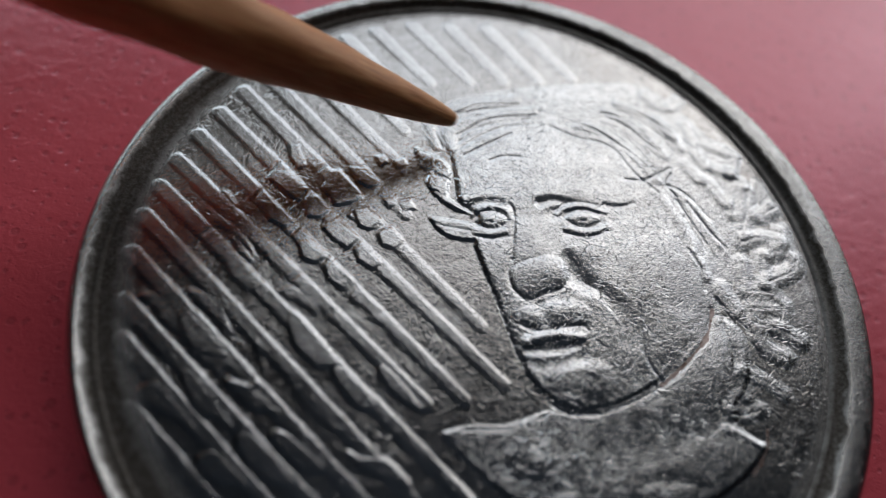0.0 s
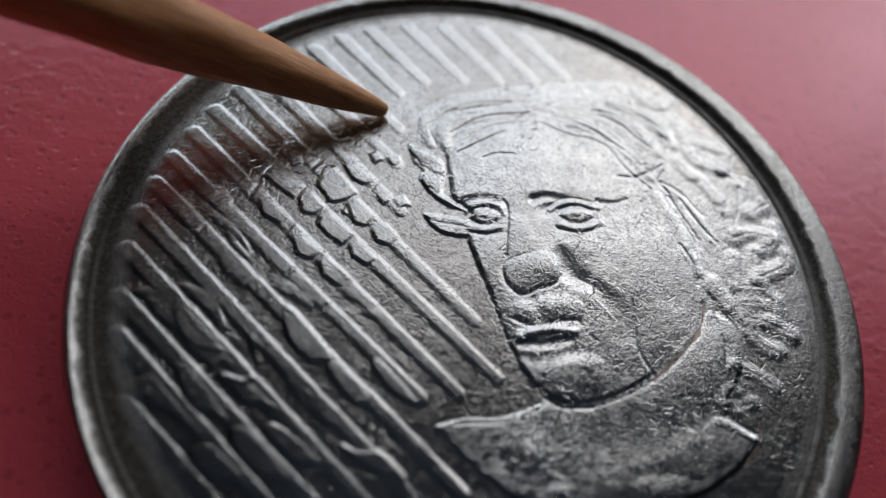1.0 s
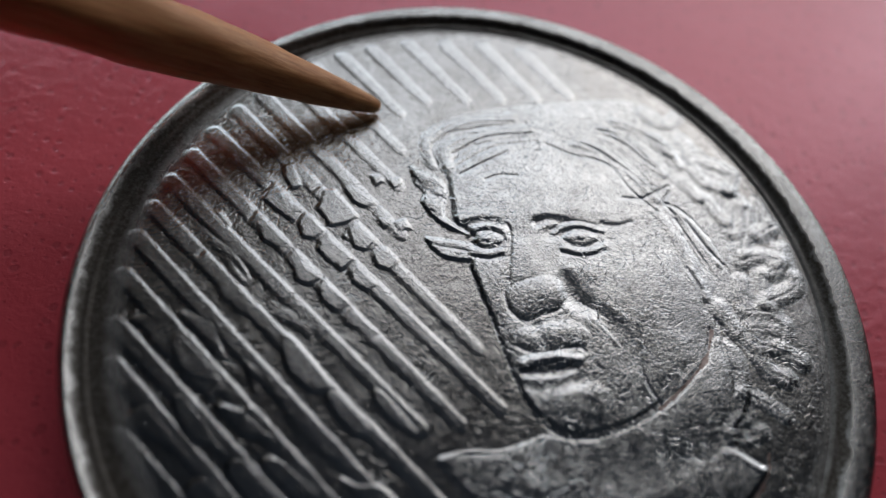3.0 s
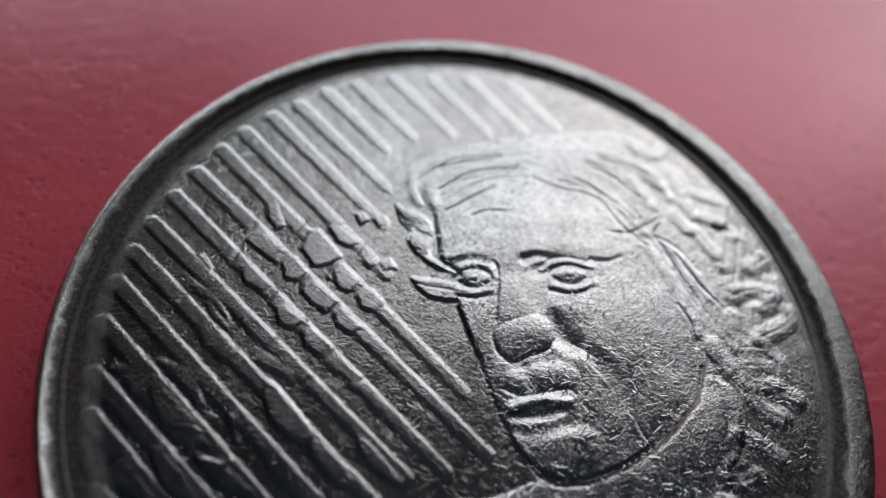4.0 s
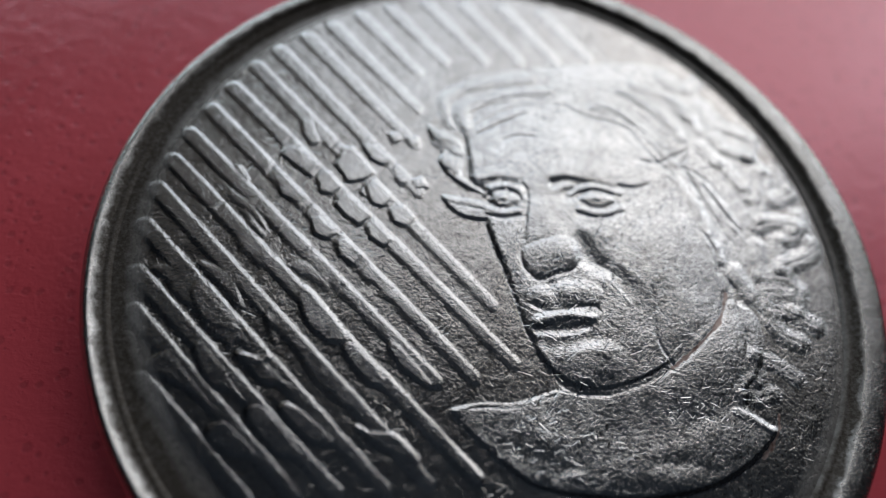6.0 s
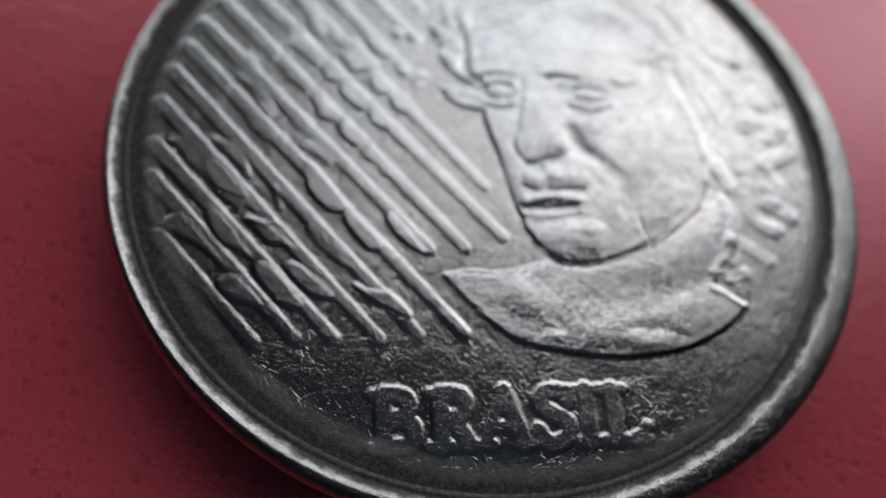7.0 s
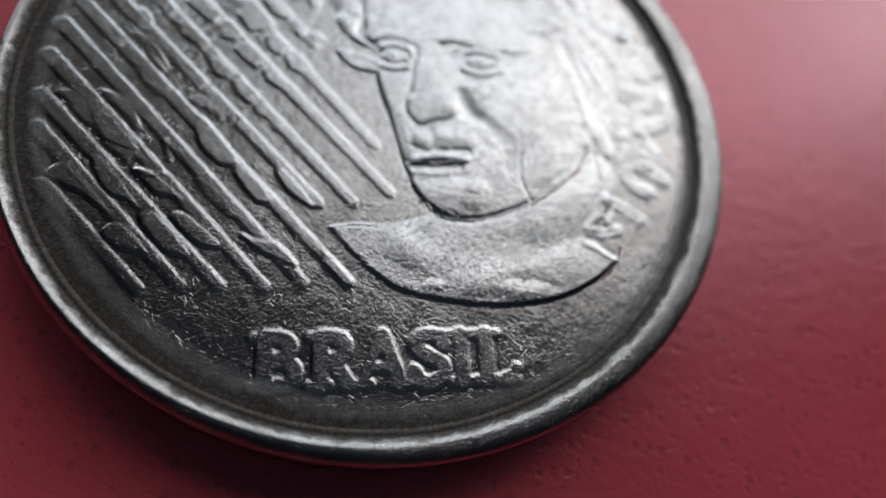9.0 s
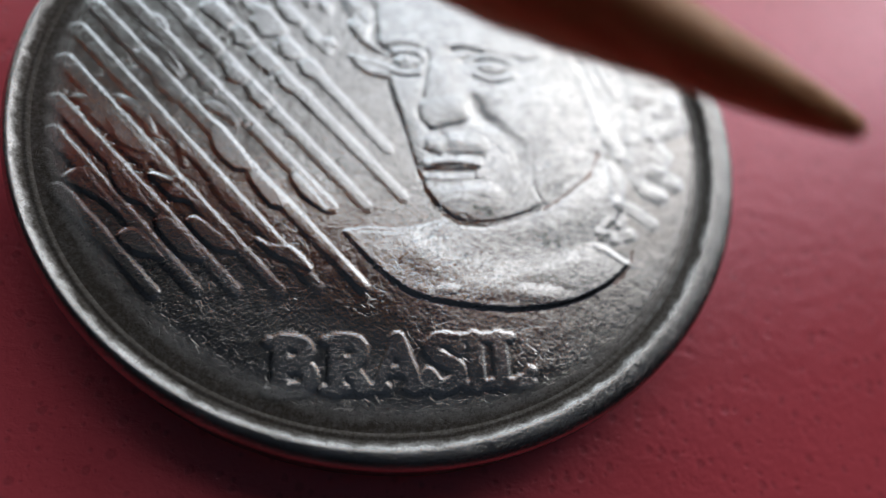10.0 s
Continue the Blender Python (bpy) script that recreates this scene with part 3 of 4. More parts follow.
plate([(-1.8, 1.6), (-1.07, 1.5), (-0.34, 1.31), (-0.05, 1.02), (-0.42, 0.67), (-1.14, 0.77), (-1.55, 1.06)], 0.075, 0.12, 0.03)
bump(-1.55, 3.78, 0.55, 0.3, -40, 0.05)
bump(-1.35, 2.68, 0.5, 0.32, -50, 0.05)
bump(-1.0, 1.95, 0.4, 0.22, -40, 0.04)
stroke([(-1.64, 3.17), (-1.19, 3.05), (-0.97, 2.9)], 0.05, -0.045)
stroke([(-1.95, 3.85), (-1.71, 3.4), (-1.41, 3.21)], 0.06, -0.05)
stroke([(-1.78, 2.63), (-1.43, 2.47)], 0.04, -0.025)
stroke([(-1.62, 1.32), (-1.11, 1.17), (-0.68, 1.08), (-0.16, 0.94)], 0.045, -0.035)
stroke([(-0.92, 0.8), (-0.7, 0.94)], 0.04, -0.03)
stroke([(-0.84, 3.72), (-0.88, 3.16), (-0.91, 2.72), (-0.99, 2.33)], 0.07, -0.035)

# brow, eyes: rounded balls between full lids, under a brow that overhangs
bump(1.6, 3.6, 3.2, 2.1, -8, 0.10)
bump(0.1, 2.2, 1.0, 0.45, 0, 0.045)
ridge([(1.75, 2.22), (2.4, 2.38), (3.3, 2.36), (4.2, 2.15), (5.0, 2.1)], 0.55, 0.4, 0.016, 0.010)
ridge([(-0.5, 1.95), (0.0, 2.07), (0.5, 2.03)], 0.2, 0.2, -0.030, -0.030)
ridge([(-0.42, 1.62), (-0.1, 1.82), (0.32, 1.86), (0.68, 1.7), (0.78, 1.4)], 0.16, 0.13, 0.030, 0.022)
pillow([(-0.38, 1.42), (-0.1, 1.68), (0.25, 1.7), (0.58, 1.5), (0.6, 1.28), (0.25, 1.12), (-0.12, 1.16)], 0.030, 0.28)
stroke([(-0.4, 1.48), (-0.12, 1.7), (0.26, 1.73), (0.6, 1.53)], 0.05, -0.040)
stroke([(-0.38, 1.38), (-0.1, 1.12), (0.26, 1.08), (0.58, 1.24)], 0.045, -0.035)
bump(0.1, 1.44, 0.2, 0.15, 0, 0.035)
stroke([(-0.02, 1.32), (0.18, 1.32), (0.28, 1.42)], 0.035, -0.025)
ridge([(-0.4, 1.02), (0.05, 0.9), (0.55, 0.98)], 0.16, 0.16, 0.032, 0.026)
stroke([(-0.35, 0.84), (0.05, 0.72), (0.56, 0.8)], 0.06, -0.045)
stroke([(0.80, 1.95), (0.9, 1.7), (0.84, 1.2), (0.72, 0.6), (0.60, 0.0)], 0.06, -0.05)
bump(0.0, -0.4, 0.5, 1.5, -10, 0.03)
bump(2.35, 1.62, 0.65, 0.4, 20, -0.10)
ridge([(1.80, 1.95), (2.24, 2.05), (2.8, 1.98)], 0.26, 0.18, -0.065, -0.030)
ridge([(2.3, 1.55), (2.65, 1.74), (3.2, 1.8), (3.9, 1.55)], 0.14, 0.12, 0.030, 0.024)
stroke([(2.25, 1.68), (2.62, 1.9), (3.2, 1.95), (3.75, 1.78)], 0.05, -0.028)
pillow([(2.52, 1.38), (2.85, 1.62), (3.25, 1.64), (3.62, 1.46), (3.66, 1.24), (3.25, 1.06), (2.8, 1.12)], 0.036, 0.28)
stroke([(2.48, 1.40), (2.8, 1.6), (3.22, 1.66), (3.66, 1.48)], 0.045, -0.040)
stroke([(2.56, 1.3), (2.85, 1.06), (3.3, 1.0), (3.68, 1.2)], 0.045, -0.032)
bump(3.1, 1.4, 0.22, 0.17, 0, 0.035)
stroke([(2.95, 1.27), (3.2, 1.24), (3.34, 1.36)], 0.035, -0.025)
ridge([(2.5, 1.0), (2.95, 0.86), (3.4, 0.86), (3.85, 1.02)], 0.17, 0.14, 0.034, 0.026)
stroke([(2.42, 0.84), (2.9, 0.68), (3.4, 0.69), (3.75, 0.84)], 0.06, -0.045)
ridge([(3.95, 1.80), (4.45, 1.74), (4.95, 1.88)], 0.17, 0.10, -0.032, -0.020)
stroke([(3.6, 0.66), (3.64, 0.2)], 0.03, -0.022)
stroke([(3.95, 1.28), (4.25, 1.2)], 0.035, -0.02)

# nose: a bridge that widens to a rounded tip and wing
ridge([(1.25, 2.0), (1.25, 1.0), (1.40, 0.1), (1.50, -0.45)], 0.55, 1.0, 0.018, 0.05)
pillow([(0.55, -0.25), (1.1, -0.02), (1.7, 0.1), (2.1, -0.04), (2.26, -0.35), (2.2, -0.75), (1.95, -1.0), (1.4, -1.16), (0.88, -1.32), (0.52, -1.0), (0.42, -0.6)], 0.034, 0.36)
bump(1.85, -0.38, 0.6, 0.5, -15, 0.05)
stroke([(0.60, 0.0), (0.42, -0.4), (0.48, -0.98), (0.86, -1.36), (1.41, -1.2), (1.97, -1.04), (2.22, -0.76)], 0.055, -0.034)
stroke([(0.55, -0.24), (1.05, -0.07), (1.5, 0.04)], 0.035, -0.018)
bump(2.62, -0.72, 0.8, 0.55, -50, -0.10)
ridge([(2.35, -0.1), (2.55, -0.8), (3.1, -1.2), (3.65, -1.9), (3.75, -2.7)], 0.42, 0.5, -0.050, -0.022)
stroke([(2.75, -0.92), (3.05, -1.1), (3.35, -1.4)], 0.04, -0.025)
stroke([(2.9, -1.35), (3.2, -1.75), (3.5, -2.25)], 0.035, 0.022)

# cheek and jaw
bump(4.7, -0.45, 2.5, 2.2, 0, 0.11)
bump(2.95, 0.25, 0.9, 0.6, -20, 0.04)
stroke([(4.24, -1.7), (4.13, -2.44), (4.07, -3.28), (4.34, -4.04)], 0.042, -0.055)
bump(5.2, -2.7, 1.3, 1.0, 30, 0.06)
ridge([(-0.1, -0.8), (0.15, -1.9), (0.42, -3.1)], 0.35, 0.35, -0.022, -0.022)

# mouth: full upper lip, parted line, rounded lower lip and chin
pillow([(0.62, -1.55), (1.19, -1.42), (2.29, -1.38), (2.78, -1.76), (2.52, -2.3), (1.76, -2.22), (1.04, -2.3), (0.52, -2.05)], 0.045, 0.6)
bump(0.75, -1.82, 0.3, 0.4, 20, 0.03)
bump(1.9, -1.62, 0.85, 0.4, 0, 0.03)
ridge([(1.2, -1.5), (1.25, -2.1)], 0.2, 0.2, -0.018, -0.018)
stroke([(0.5, -2.08), (1.03, -2.34), (1.75, -2.26), (2.35, -2.21), (2.5, -2.4)], 0.055, -0.034)
ridge([(0.60, -2.62), (1.05, -2.51), (1.6, -2.47), (2.28, -2.57)], 0.24, 0.18, 0.056, 0.038)
ridge([(0.66, -2.86), (1.29, -2.9), (2.05, -2.82)], 0.22, 0.2, -0.040, -0.036)
stroke([(1.35, -3.02), (1.65, -2.99), (1.95, -2.86)], 0.04, -0.025)
ridge([(0.6, -3.2), (1.3, -3.32), (2.1, -3.2)], 0.35, 0.3, -0.022, -0.022)
bump(1.85, -3.85, 1.25, 0.8, 5, 0.10)
bump(2.5, -3.55, 0.5, 0.3, -10, 0.03)
bump(1.55, -4.3, 0.5, 0.25, 0, 0.03)
stroke([(2.6, -2.6), (2.85, -2.9)], 0.04, -0.02)

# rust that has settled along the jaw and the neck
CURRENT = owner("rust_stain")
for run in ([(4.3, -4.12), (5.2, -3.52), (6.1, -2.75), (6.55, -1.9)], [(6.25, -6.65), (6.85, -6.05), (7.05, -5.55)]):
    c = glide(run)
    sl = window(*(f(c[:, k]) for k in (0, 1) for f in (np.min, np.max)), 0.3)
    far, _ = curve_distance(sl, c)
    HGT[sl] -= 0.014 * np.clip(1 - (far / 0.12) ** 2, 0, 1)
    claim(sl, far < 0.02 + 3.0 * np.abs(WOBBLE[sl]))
CURRENT = OWNERS.index("effigy")

# hair
stroke([(-0.65, 5.59), (0.78, 5.87), (2.22, 6.03), (3.26, 6.01)], 0.065, -0.042)
stroke([(-1.13, 5.71), (-0.38, 6.22), (1.06, 6.49), (3.83, 6.79), (5.96, 6.59)], 0.065, -0.042)
stroke([(-1.13, 4.26), (-1.26, 4.9), (-0.91, 5.34), (0.34, 5.59)], 0.06, -0.060)
stroke([(-0.41, 3.88), (0.37, 4.3), (1.28, 4.77)], 0.06, -0.060)
stroke([(0.38, 3.64), (0.88, 3.8), (1.45, 3.77)], 0.06, -0.060)
stroke([(-0.58, 4.42), (-0.24, 4.9), (0.69, 5.22)], 0.06, -0.060)
stroke([(2.72, 5.12), (3.6, 4.62), (4.34, 4.42), (4.86, 4.02), (5.28, 3.07), (5.97, 2.26)], 0.06, -0.060)
stroke([(3.54, 5.32), (4.29, 4.96), (5.06, 4.27), (5.85, 3.3)], 0.06, -0.060)
stroke([(4.6, 5.4), (5.44, 4.51), (6.05, 3.29)], 0.065, -0.042)
stroke([(3.63, 5.78), (4.87, 5.66), (6.23, 5.14), (6.99, 4.01)], 0.065, -0.042)
stroke([(5.66, 5.4), (6.17, 4.51)], 0.065, -0.042)
stroke([(6.37, 2.59), (6.96, 2.17), (7.49, 1.26)], 0.06, -0.060)
stroke([(6.51, 2.02), (6.88, 0.91), (7.31, -0.35)], 0.06, -0.060)
stroke([(6.88, 1.9), (7.34, 0.79), (7.85, -0.06)], 0.06, -0.060)
stroke([(6.62, 1.35), (7.01, 0.07)], 0.06, -0.060)
stroke([(6.39, 0.15), (6.59, -0.52), (6.52, -1.25)], 0.06, -0.060)
stroke([(4.91, 2.8), (5.61, 2.79), (6.67, 3.29)], 0.06, -0.060)
stroke([(6.61, 3.05), (6.33, 2.59), (6.54, 2.13)], 0.06, -0.060)
stroke([(6.82, -1.6), (6.74, -2.62), (6.77, -3.24), (6.65, -3.83)], 0.06, -0.060)
stroke([(6.51, 2.36), (7.18, 1.56), (7.54, 0.36)], 0.17, 0.036)
stroke([(5.9, 2.37), (6.36, 1.14), (6.56, 0.19)], 0.17, 0.036)
stroke([(6.5, -0.01), (6.73, -0.83)], 0.17, 0.036)
stroke([(-1.26, 4.31), (-1.43, 5.14), (-0.99, 5.71), (0.2, 6.07), (1.65, 6.29)], 0.2, 0.055)
stroke([(-0.83, 4.19), (-0.84, 4.83), (-0.19, 5.34), (0.94, 5.64), (2.18, 5.77)], 0.2, 0.055)
stroke([(3.71, 5.14), (4.67, 4.81), (5.46, 3.78), (6.02, 2.78)], 0.17, 0.048)
stroke([(4.9, 5.79), (5.97, 4.96), (6.6, 3.77)], 0.17, 0.048)
stroke([(5.4, 6.1), (6.73, 5.4), (7.34, 4.13)], 0.16, 0.048)
stroke([(1.43, 4.89), (0.4, 4.53), (-0.38, 4.11)], 0.14, 0.02)

for k in range(7):
    # strands that fall from the parting, to the brow and to the temple
    stroke([(2.5 - 0.1 * k, 5.25 + 0.17 * k), (0.9 - 0.12 * k, 5.02 + 0.2 * k), (-0.45 - 0.07 * k, 4.25 + 0.24 * k)], 0.04, -0.034 if k % 2 else -0.05)
    stroke([(2.9 + 0.1 * k, 5.35 + 0.15 * k), (4.5 + 0.22 * k, 4.85 + 0.17 * k), (5.5 + 0.28 * k, 3.4 + 0.22 * k)], 0.04, -0.05 if k % 2 else -0.034)

# laurel leaves
stroke([(9.22, 2.33), (8.86, 1.43), (8.45, 0.74)], 0.26, 0.066)
stroke([(8.8, 2.34), (8.39, 1.44)], 0.26, 0.066)
stroke([(9.27, 1.31), (9.9, 1.58)], 0.26, 0.066)
stroke([(8.32, 0.36), (8.98, 0.51), (9.62, 0.32)], 0.26, 0.066)
stroke([(9.89, 0.74), (9.69, 0.1), (9.17, -0.09)], 0.26, 0.066)
stroke([(8.07, -0.36), (7.99, -0.86)], 0.26, 0.066)
stroke([(8.83, -0.18), (8.54, -0.98)], 0.26, 0.066)
stroke([(8.69, -1.09), (9.72, -0.73), (9.99, -0.33)], 0.26, 0.066)
stroke([(7.92, -1.35), (8.75, -1.44)], 0.26, 0.066)
stroke([(7.04, -1.21), (7.31, -1.99)], 0.26, 0.066)
stroke([(7.9, -1.92), (8.43, -1.95)], 0.26, 0.066)
stroke([(8.92, -1.88), (8.67, -2.43)], 0.26, 0.066)
stroke([(7.74, -2.38), (8.41, -2.6), (9.09, -3.04)], 0.26, 0.066)
stroke([(7.76, -2.84), (7.96, -3.29), (8.39, -3.53)], 0.26, 0.066)
stroke([(6.86, -3.83), (7.53, -4.21), (7.93, -4.57)], 0.2, 0.038)
stroke([(6.83, -3.92), (6.77, -4.58)], 0.2, 0.038)
stroke([(6.17, -4.89), (6.6, -4.57)], 0.2, 0.038)
stroke([(6.13, -5.02), (6.59, -5.08), (7.07, -4.96)], 0.2, 0.038)
stroke([(6.61, 6.5), (7.13, 5.96)], 0.22, 0.058)
stroke([(7.46, 5.97), (7.91, 6.37)], 0.22, 0.058)
stroke([(6.73, 5.3), (7.19, 4.66)], 0.22, 0.058)
stroke([(7.78, 5.17), (7.87, 4.41)], 0.22, 0.058)
stroke([(7.76, 4.03), (7.99, 3.42)], 0.22, 0.058)
stroke([(8.37, 4.28), (8.93, 3.97)], 0.22, 0.058)
stroke([(8.27, 3.29), (8.83, 3.05)], 0.22, 0.058)
stroke([(8.73, 3.05), (9.09, 2.57)], 0.22, 0.058)
stroke([(7.26, 3.43), (7.6, 2.83)], 0.22, 0.058)
stroke([(9.19, 3.77), (8.83, 3.05)], 0.22, 0.058)
stroke([(9.73, 2.56), (9.79, 1.86)], 0.22, 0.058)
stroke([(7.87, 2.71), (8.23, 1.89)], 0.22, 0.058)
stroke([(9.22, 2.33), (8.86, 1.43), (8.45, 0.74)], 0.045, -0.02)
stroke([(8.8, 2.34), (8.39, 1.44)], 0.045, -0.02)
stroke([(9.27, 1.31), (9.9, 1.58)], 0.045, -0.02)
stroke([(8.32, 0.36), (8.98, 0.51), (9.62, 0.32)], 0.045, -0.02)
stroke([(9.89, 0.74), (9.69, 0.1), (9.17, -0.09)], 0.045, -0.02)
stroke([(8.07, -0.36), (7.99, -0.86)], 0.045, -0.02)
stroke([(8.83, -0.18), (8.54, -0.98)], 0.045, -0.02)
stroke([(8.69, -1.09), (9.72, -0.73), (9.99, -0.33)], 0.045, -0.02)
stroke([(7.92, -1.35), (8.75, -1.44)], 0.045, -0.02)
stroke([(7.04, -1.21), (7.31, -1.99)], 0.045, -0.02)
stroke([(7.9, -1.92), (8.43, -1.95)], 0.045, -0.02)
stroke([(8.92, -1.88), (8.67, -2.43)], 0.045, -0.02)
stroke([(7.74, -2.38), (8.41, -2.6), (9.09, -3.04)], 0.045, -0.02)
stroke([(7.76, -2.84), (7.96, -3.29), (8.39, -3.53)], 0.045, -0.02)
stroke([(6.86, -3.83), (7.53, -4.21), (7.93, -4.57)], 0.045, -0.02)
stroke([(6.83, -3.92), (6.77, -4.58)], 0.045, -0.02)
stroke([(6.17, -4.89), (6.6, -4.57)], 0.045, -0.02)
stroke([(6.13, -5.02), (6.59, -5.08), (7.07, -4.96)], 0.045, -0.02)
stroke([(6.61, 6.5), (7.13, 5.96)], 0.045, -0.02)
stroke([(7.46, 5.97), (7.91, 6.37)], 0.045, -0.02)
stroke([(6.73, 5.3), (7.19, 4.66)], 0.045, -0.02)
stroke([(7.78, 5.17), (7.87, 4.41)], 0.045, -0.02)
stroke([(7.76, 4.03), (7.99, 3.42)], 0.045, -0.02)
stroke([(8.37, 4.28), (8.93, 3.97)], 0.045, -0.02)
stroke([(8.27, 3.29), (8.83, 3.05)], 0.045, -0.02)
stroke([(8.73, 3.05), (9.09, 2.57)], 0.045, -0.02)
stroke([(7.26, 3.43), (7.6, 2.83)], 0.045, -0.02)
stroke([(9.19, 3.77), (8.83, 3.05)], 0.045, -0.02)
stroke([(9.73, 2.56), (9.79, 1.86)], 0.045, -0.02)
stroke([(7.87, 2.71), (8.23, 1.89)], 0.045, -0.02)
CURRENT = 0


# the word on the field, letter by letter: serif capitals
def letter(x, *lines):
    global CURRENT
    CURRENT = owner("letter")
    base, tall = -9.58, 1.33
    keep = HGT.copy()
    rise = np.zeros_like(HGT)
    for w, *pts in lines:
        c = glide([(1.055 * (x + px) + 0.017, base + tall * py) for px, py in pts], n=5)
        sl = window(c[:, 0].min(), c[:, 0].max(), c[:, 1].min(), c[:, 1].max(), w + 0.1)
        d, _ = curve_distance(sl, c)
        rise[sl] = np.maximum(rise[sl], 0.034 * soft((w + 0.09 - d - 0.4 * WOBBLE[sl]) / 0.10))
    HGT[:] = np.maximum(keep, rise)
    OWN[rise > 0.01] = CURRENT
    CURRENT = 0


T, K = 0.19, 0.11          # thick stems, thin serifs
letter(-3.82, (T, (0.3, 0), (0.3, 1)), (K, (0, 0), (0.6, 0)), (K, (0, 1), (0.6, 1)),
       (T, (0.4, 1), (0.8, 0.95), (0.92, 0.77), (0.78, 0.57), (0.4, 0.53)), (T, (0.4, 0.53), (0.9, 0.46), (1.04, 0.25), (0.88, 0.05), (0.4, 0)))
letter(-2.42, (T, (0.28, 0), (0.28, 1)), (K, (0, 0), (0.55, 0)), (K, (0, 1), (0.55, 1)),
       (T, (0.38, 1), (0.78, 0.95), (0.9, 0.75), (0.76, 0.55), (0.38, 0.5)), (T, (0.6, 0.5), (0.95, 0.03)), (K, (0.85, 0), (1.18, 0)))
letter(-1.22, (K, (0.12, 0), (0.62, 1)), (T, (0.66, 1), (1.1, 0)), (K, (0.28, 0.34), (0.9, 0.34)), (K, (-0.06, 0), (0.32, 0)), (K, (0.9, 0), (1.3, 0)))
letter(0.12, (T, (0.93, 0.8), (0.72, 0.98), (0.35, 0.95), (0.22, 0.76), (0.5, 0.55), (0.85, 0.4), (0.9, 0.16), (0.6, 0.0), (0.3, 0.03), (0.12, 0.22)),
       (K, (0.95, 1.02), (0.95, 0.7)), (K, (0.1, 0), (0.1, 0.3)))
letter(1.22, (T, (0.3, 0), (0.3, 1)), (K, (0.02, 0), (0.58, 0)), (K, (0.02, 1), (0.58, 1)))
letter(1.9, (T, (0.3, 0), (0.3, 1)), (K, (0.02, 1), (0.62, 1)), (0.13, (0.02, 0.01), (1.08, 0.01)), (0.13, (0.78, 0.05), (0.98, 0.11), (1.11, 0.25)))


# wear: softened edges, small dents and unevenness
HEAD = blurred((OWN == OWNERS.index("effigy")).astype(float), 4)
HGT = 0.77 * (blurred(HGT, 3) + 0.42 * HEAD * (blurred(HGT, 2) - blurred(HGT, 40)))
for passes, size in ((1, 0.0018), (4, 0.0014), (60, 0.004)):
    rough = blurred(rng.standard_normal((N, N)), passes)
    HGT += size * rough / rough.std() * np.where(OWN == OWNERS.index("effigy"), 0.45, np.where(OWN == 0, 0.5, 0.25))
# the field meets the rim's inner wall
FX, FY = -0.30, -0.10                        # the rim's inner circle lies a little off centre
RAD = np.hypot(GX - FX, GY - FY)
HGT = HGT * (1 - soft((RAD - 10.5) / 0.2)) - 0.008 * soft((RAD - 10.0) / 0.6)


def height_mesh(name, cells, parent, label=""):
    """The cells of the height field that belong to one part, closed downwards by a skirt."""
    use = np.zeros((N, N), bool)
    use[:-1, :-1] |= cells
    use[1:, :-1] |= cells
    use[:-1, 1:] |= cells
    use[1:, 1:] |= cells
    idx = np.full((N, N), -1)
    idx[use] = np.arange(use.sum())
    co = np.stack([GX[use], GY[use], HGT[use] + FIELD], 1)
    gy, gx = np.gradient(HGT, STEP)
    nr = np.stack([-gx[use], -gy[use], np.ones(use.sum())], 1)
    nr /= np.linalg.norm(nr, axis=1)[:, None]
    i, j = np.nonzero(cells)
    quads = np.stack([idx[i, j], idx[i, j + 1], idx[i + 1, j + 1], idx[i + 1, j]], 1)
    # skirt along the border
    edges = np.concatenate([quads[:, [k, (k + 1) % 4]] for k in range(4)])
    key = edges[:, 0].astype(np.int64) * (len(co) + 1) + edges[:, 1]
    back = edges[:, 1].astype(np.int64) * (len(co) + 1) + edges[:, 0]
    rim = edges[~np.isin(key, back)]
    ids = np.unique(rim)
    low = np.full(len(co), -1)
    low[ids] = len(co) + np.arange(len(ids))
    down = co[ids].copy()
    down[:, 2] = FIELD - 0.2
    walls = np.stack([rim[:, 1], rim[:, 0], low[rim[:, 0]], low[rim[:, 1]]], 1)
    co = np.concatenate([co, down])
    faces = np.concatenate([quads, walls])
    me = bpy.data.meshes.new(name)
    me.vertices.add(len(co))
    me.vertices.foreach_set("co", (co * MM).astype(np.float32).ravel())
    me.loops.add(4 * len(faces))
    me.loops.foreach_set("vertex_index", faces.astype(np.int32).ravel())
    me.polygons.add(len(faces))
    me.polygons.foreach_set("loop_start", np.arange(0, 4 * len(faces), 4, dtype=np.int32))
    me.polygons.foreach_set("use_smooth", np.ones(len(faces), bool))
    me.update(calc_edges=True)
    full = np.concatenate([nr, np.tile((0.0, 0.0, 1.0), (len(ids), 1))])
    me.normals_split_custom_set_from_vertices(full.tolist())
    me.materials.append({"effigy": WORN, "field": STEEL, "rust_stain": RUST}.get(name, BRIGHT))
    ob = new(name, me)
    ob.parent = parent
    return tagged(ob, label)


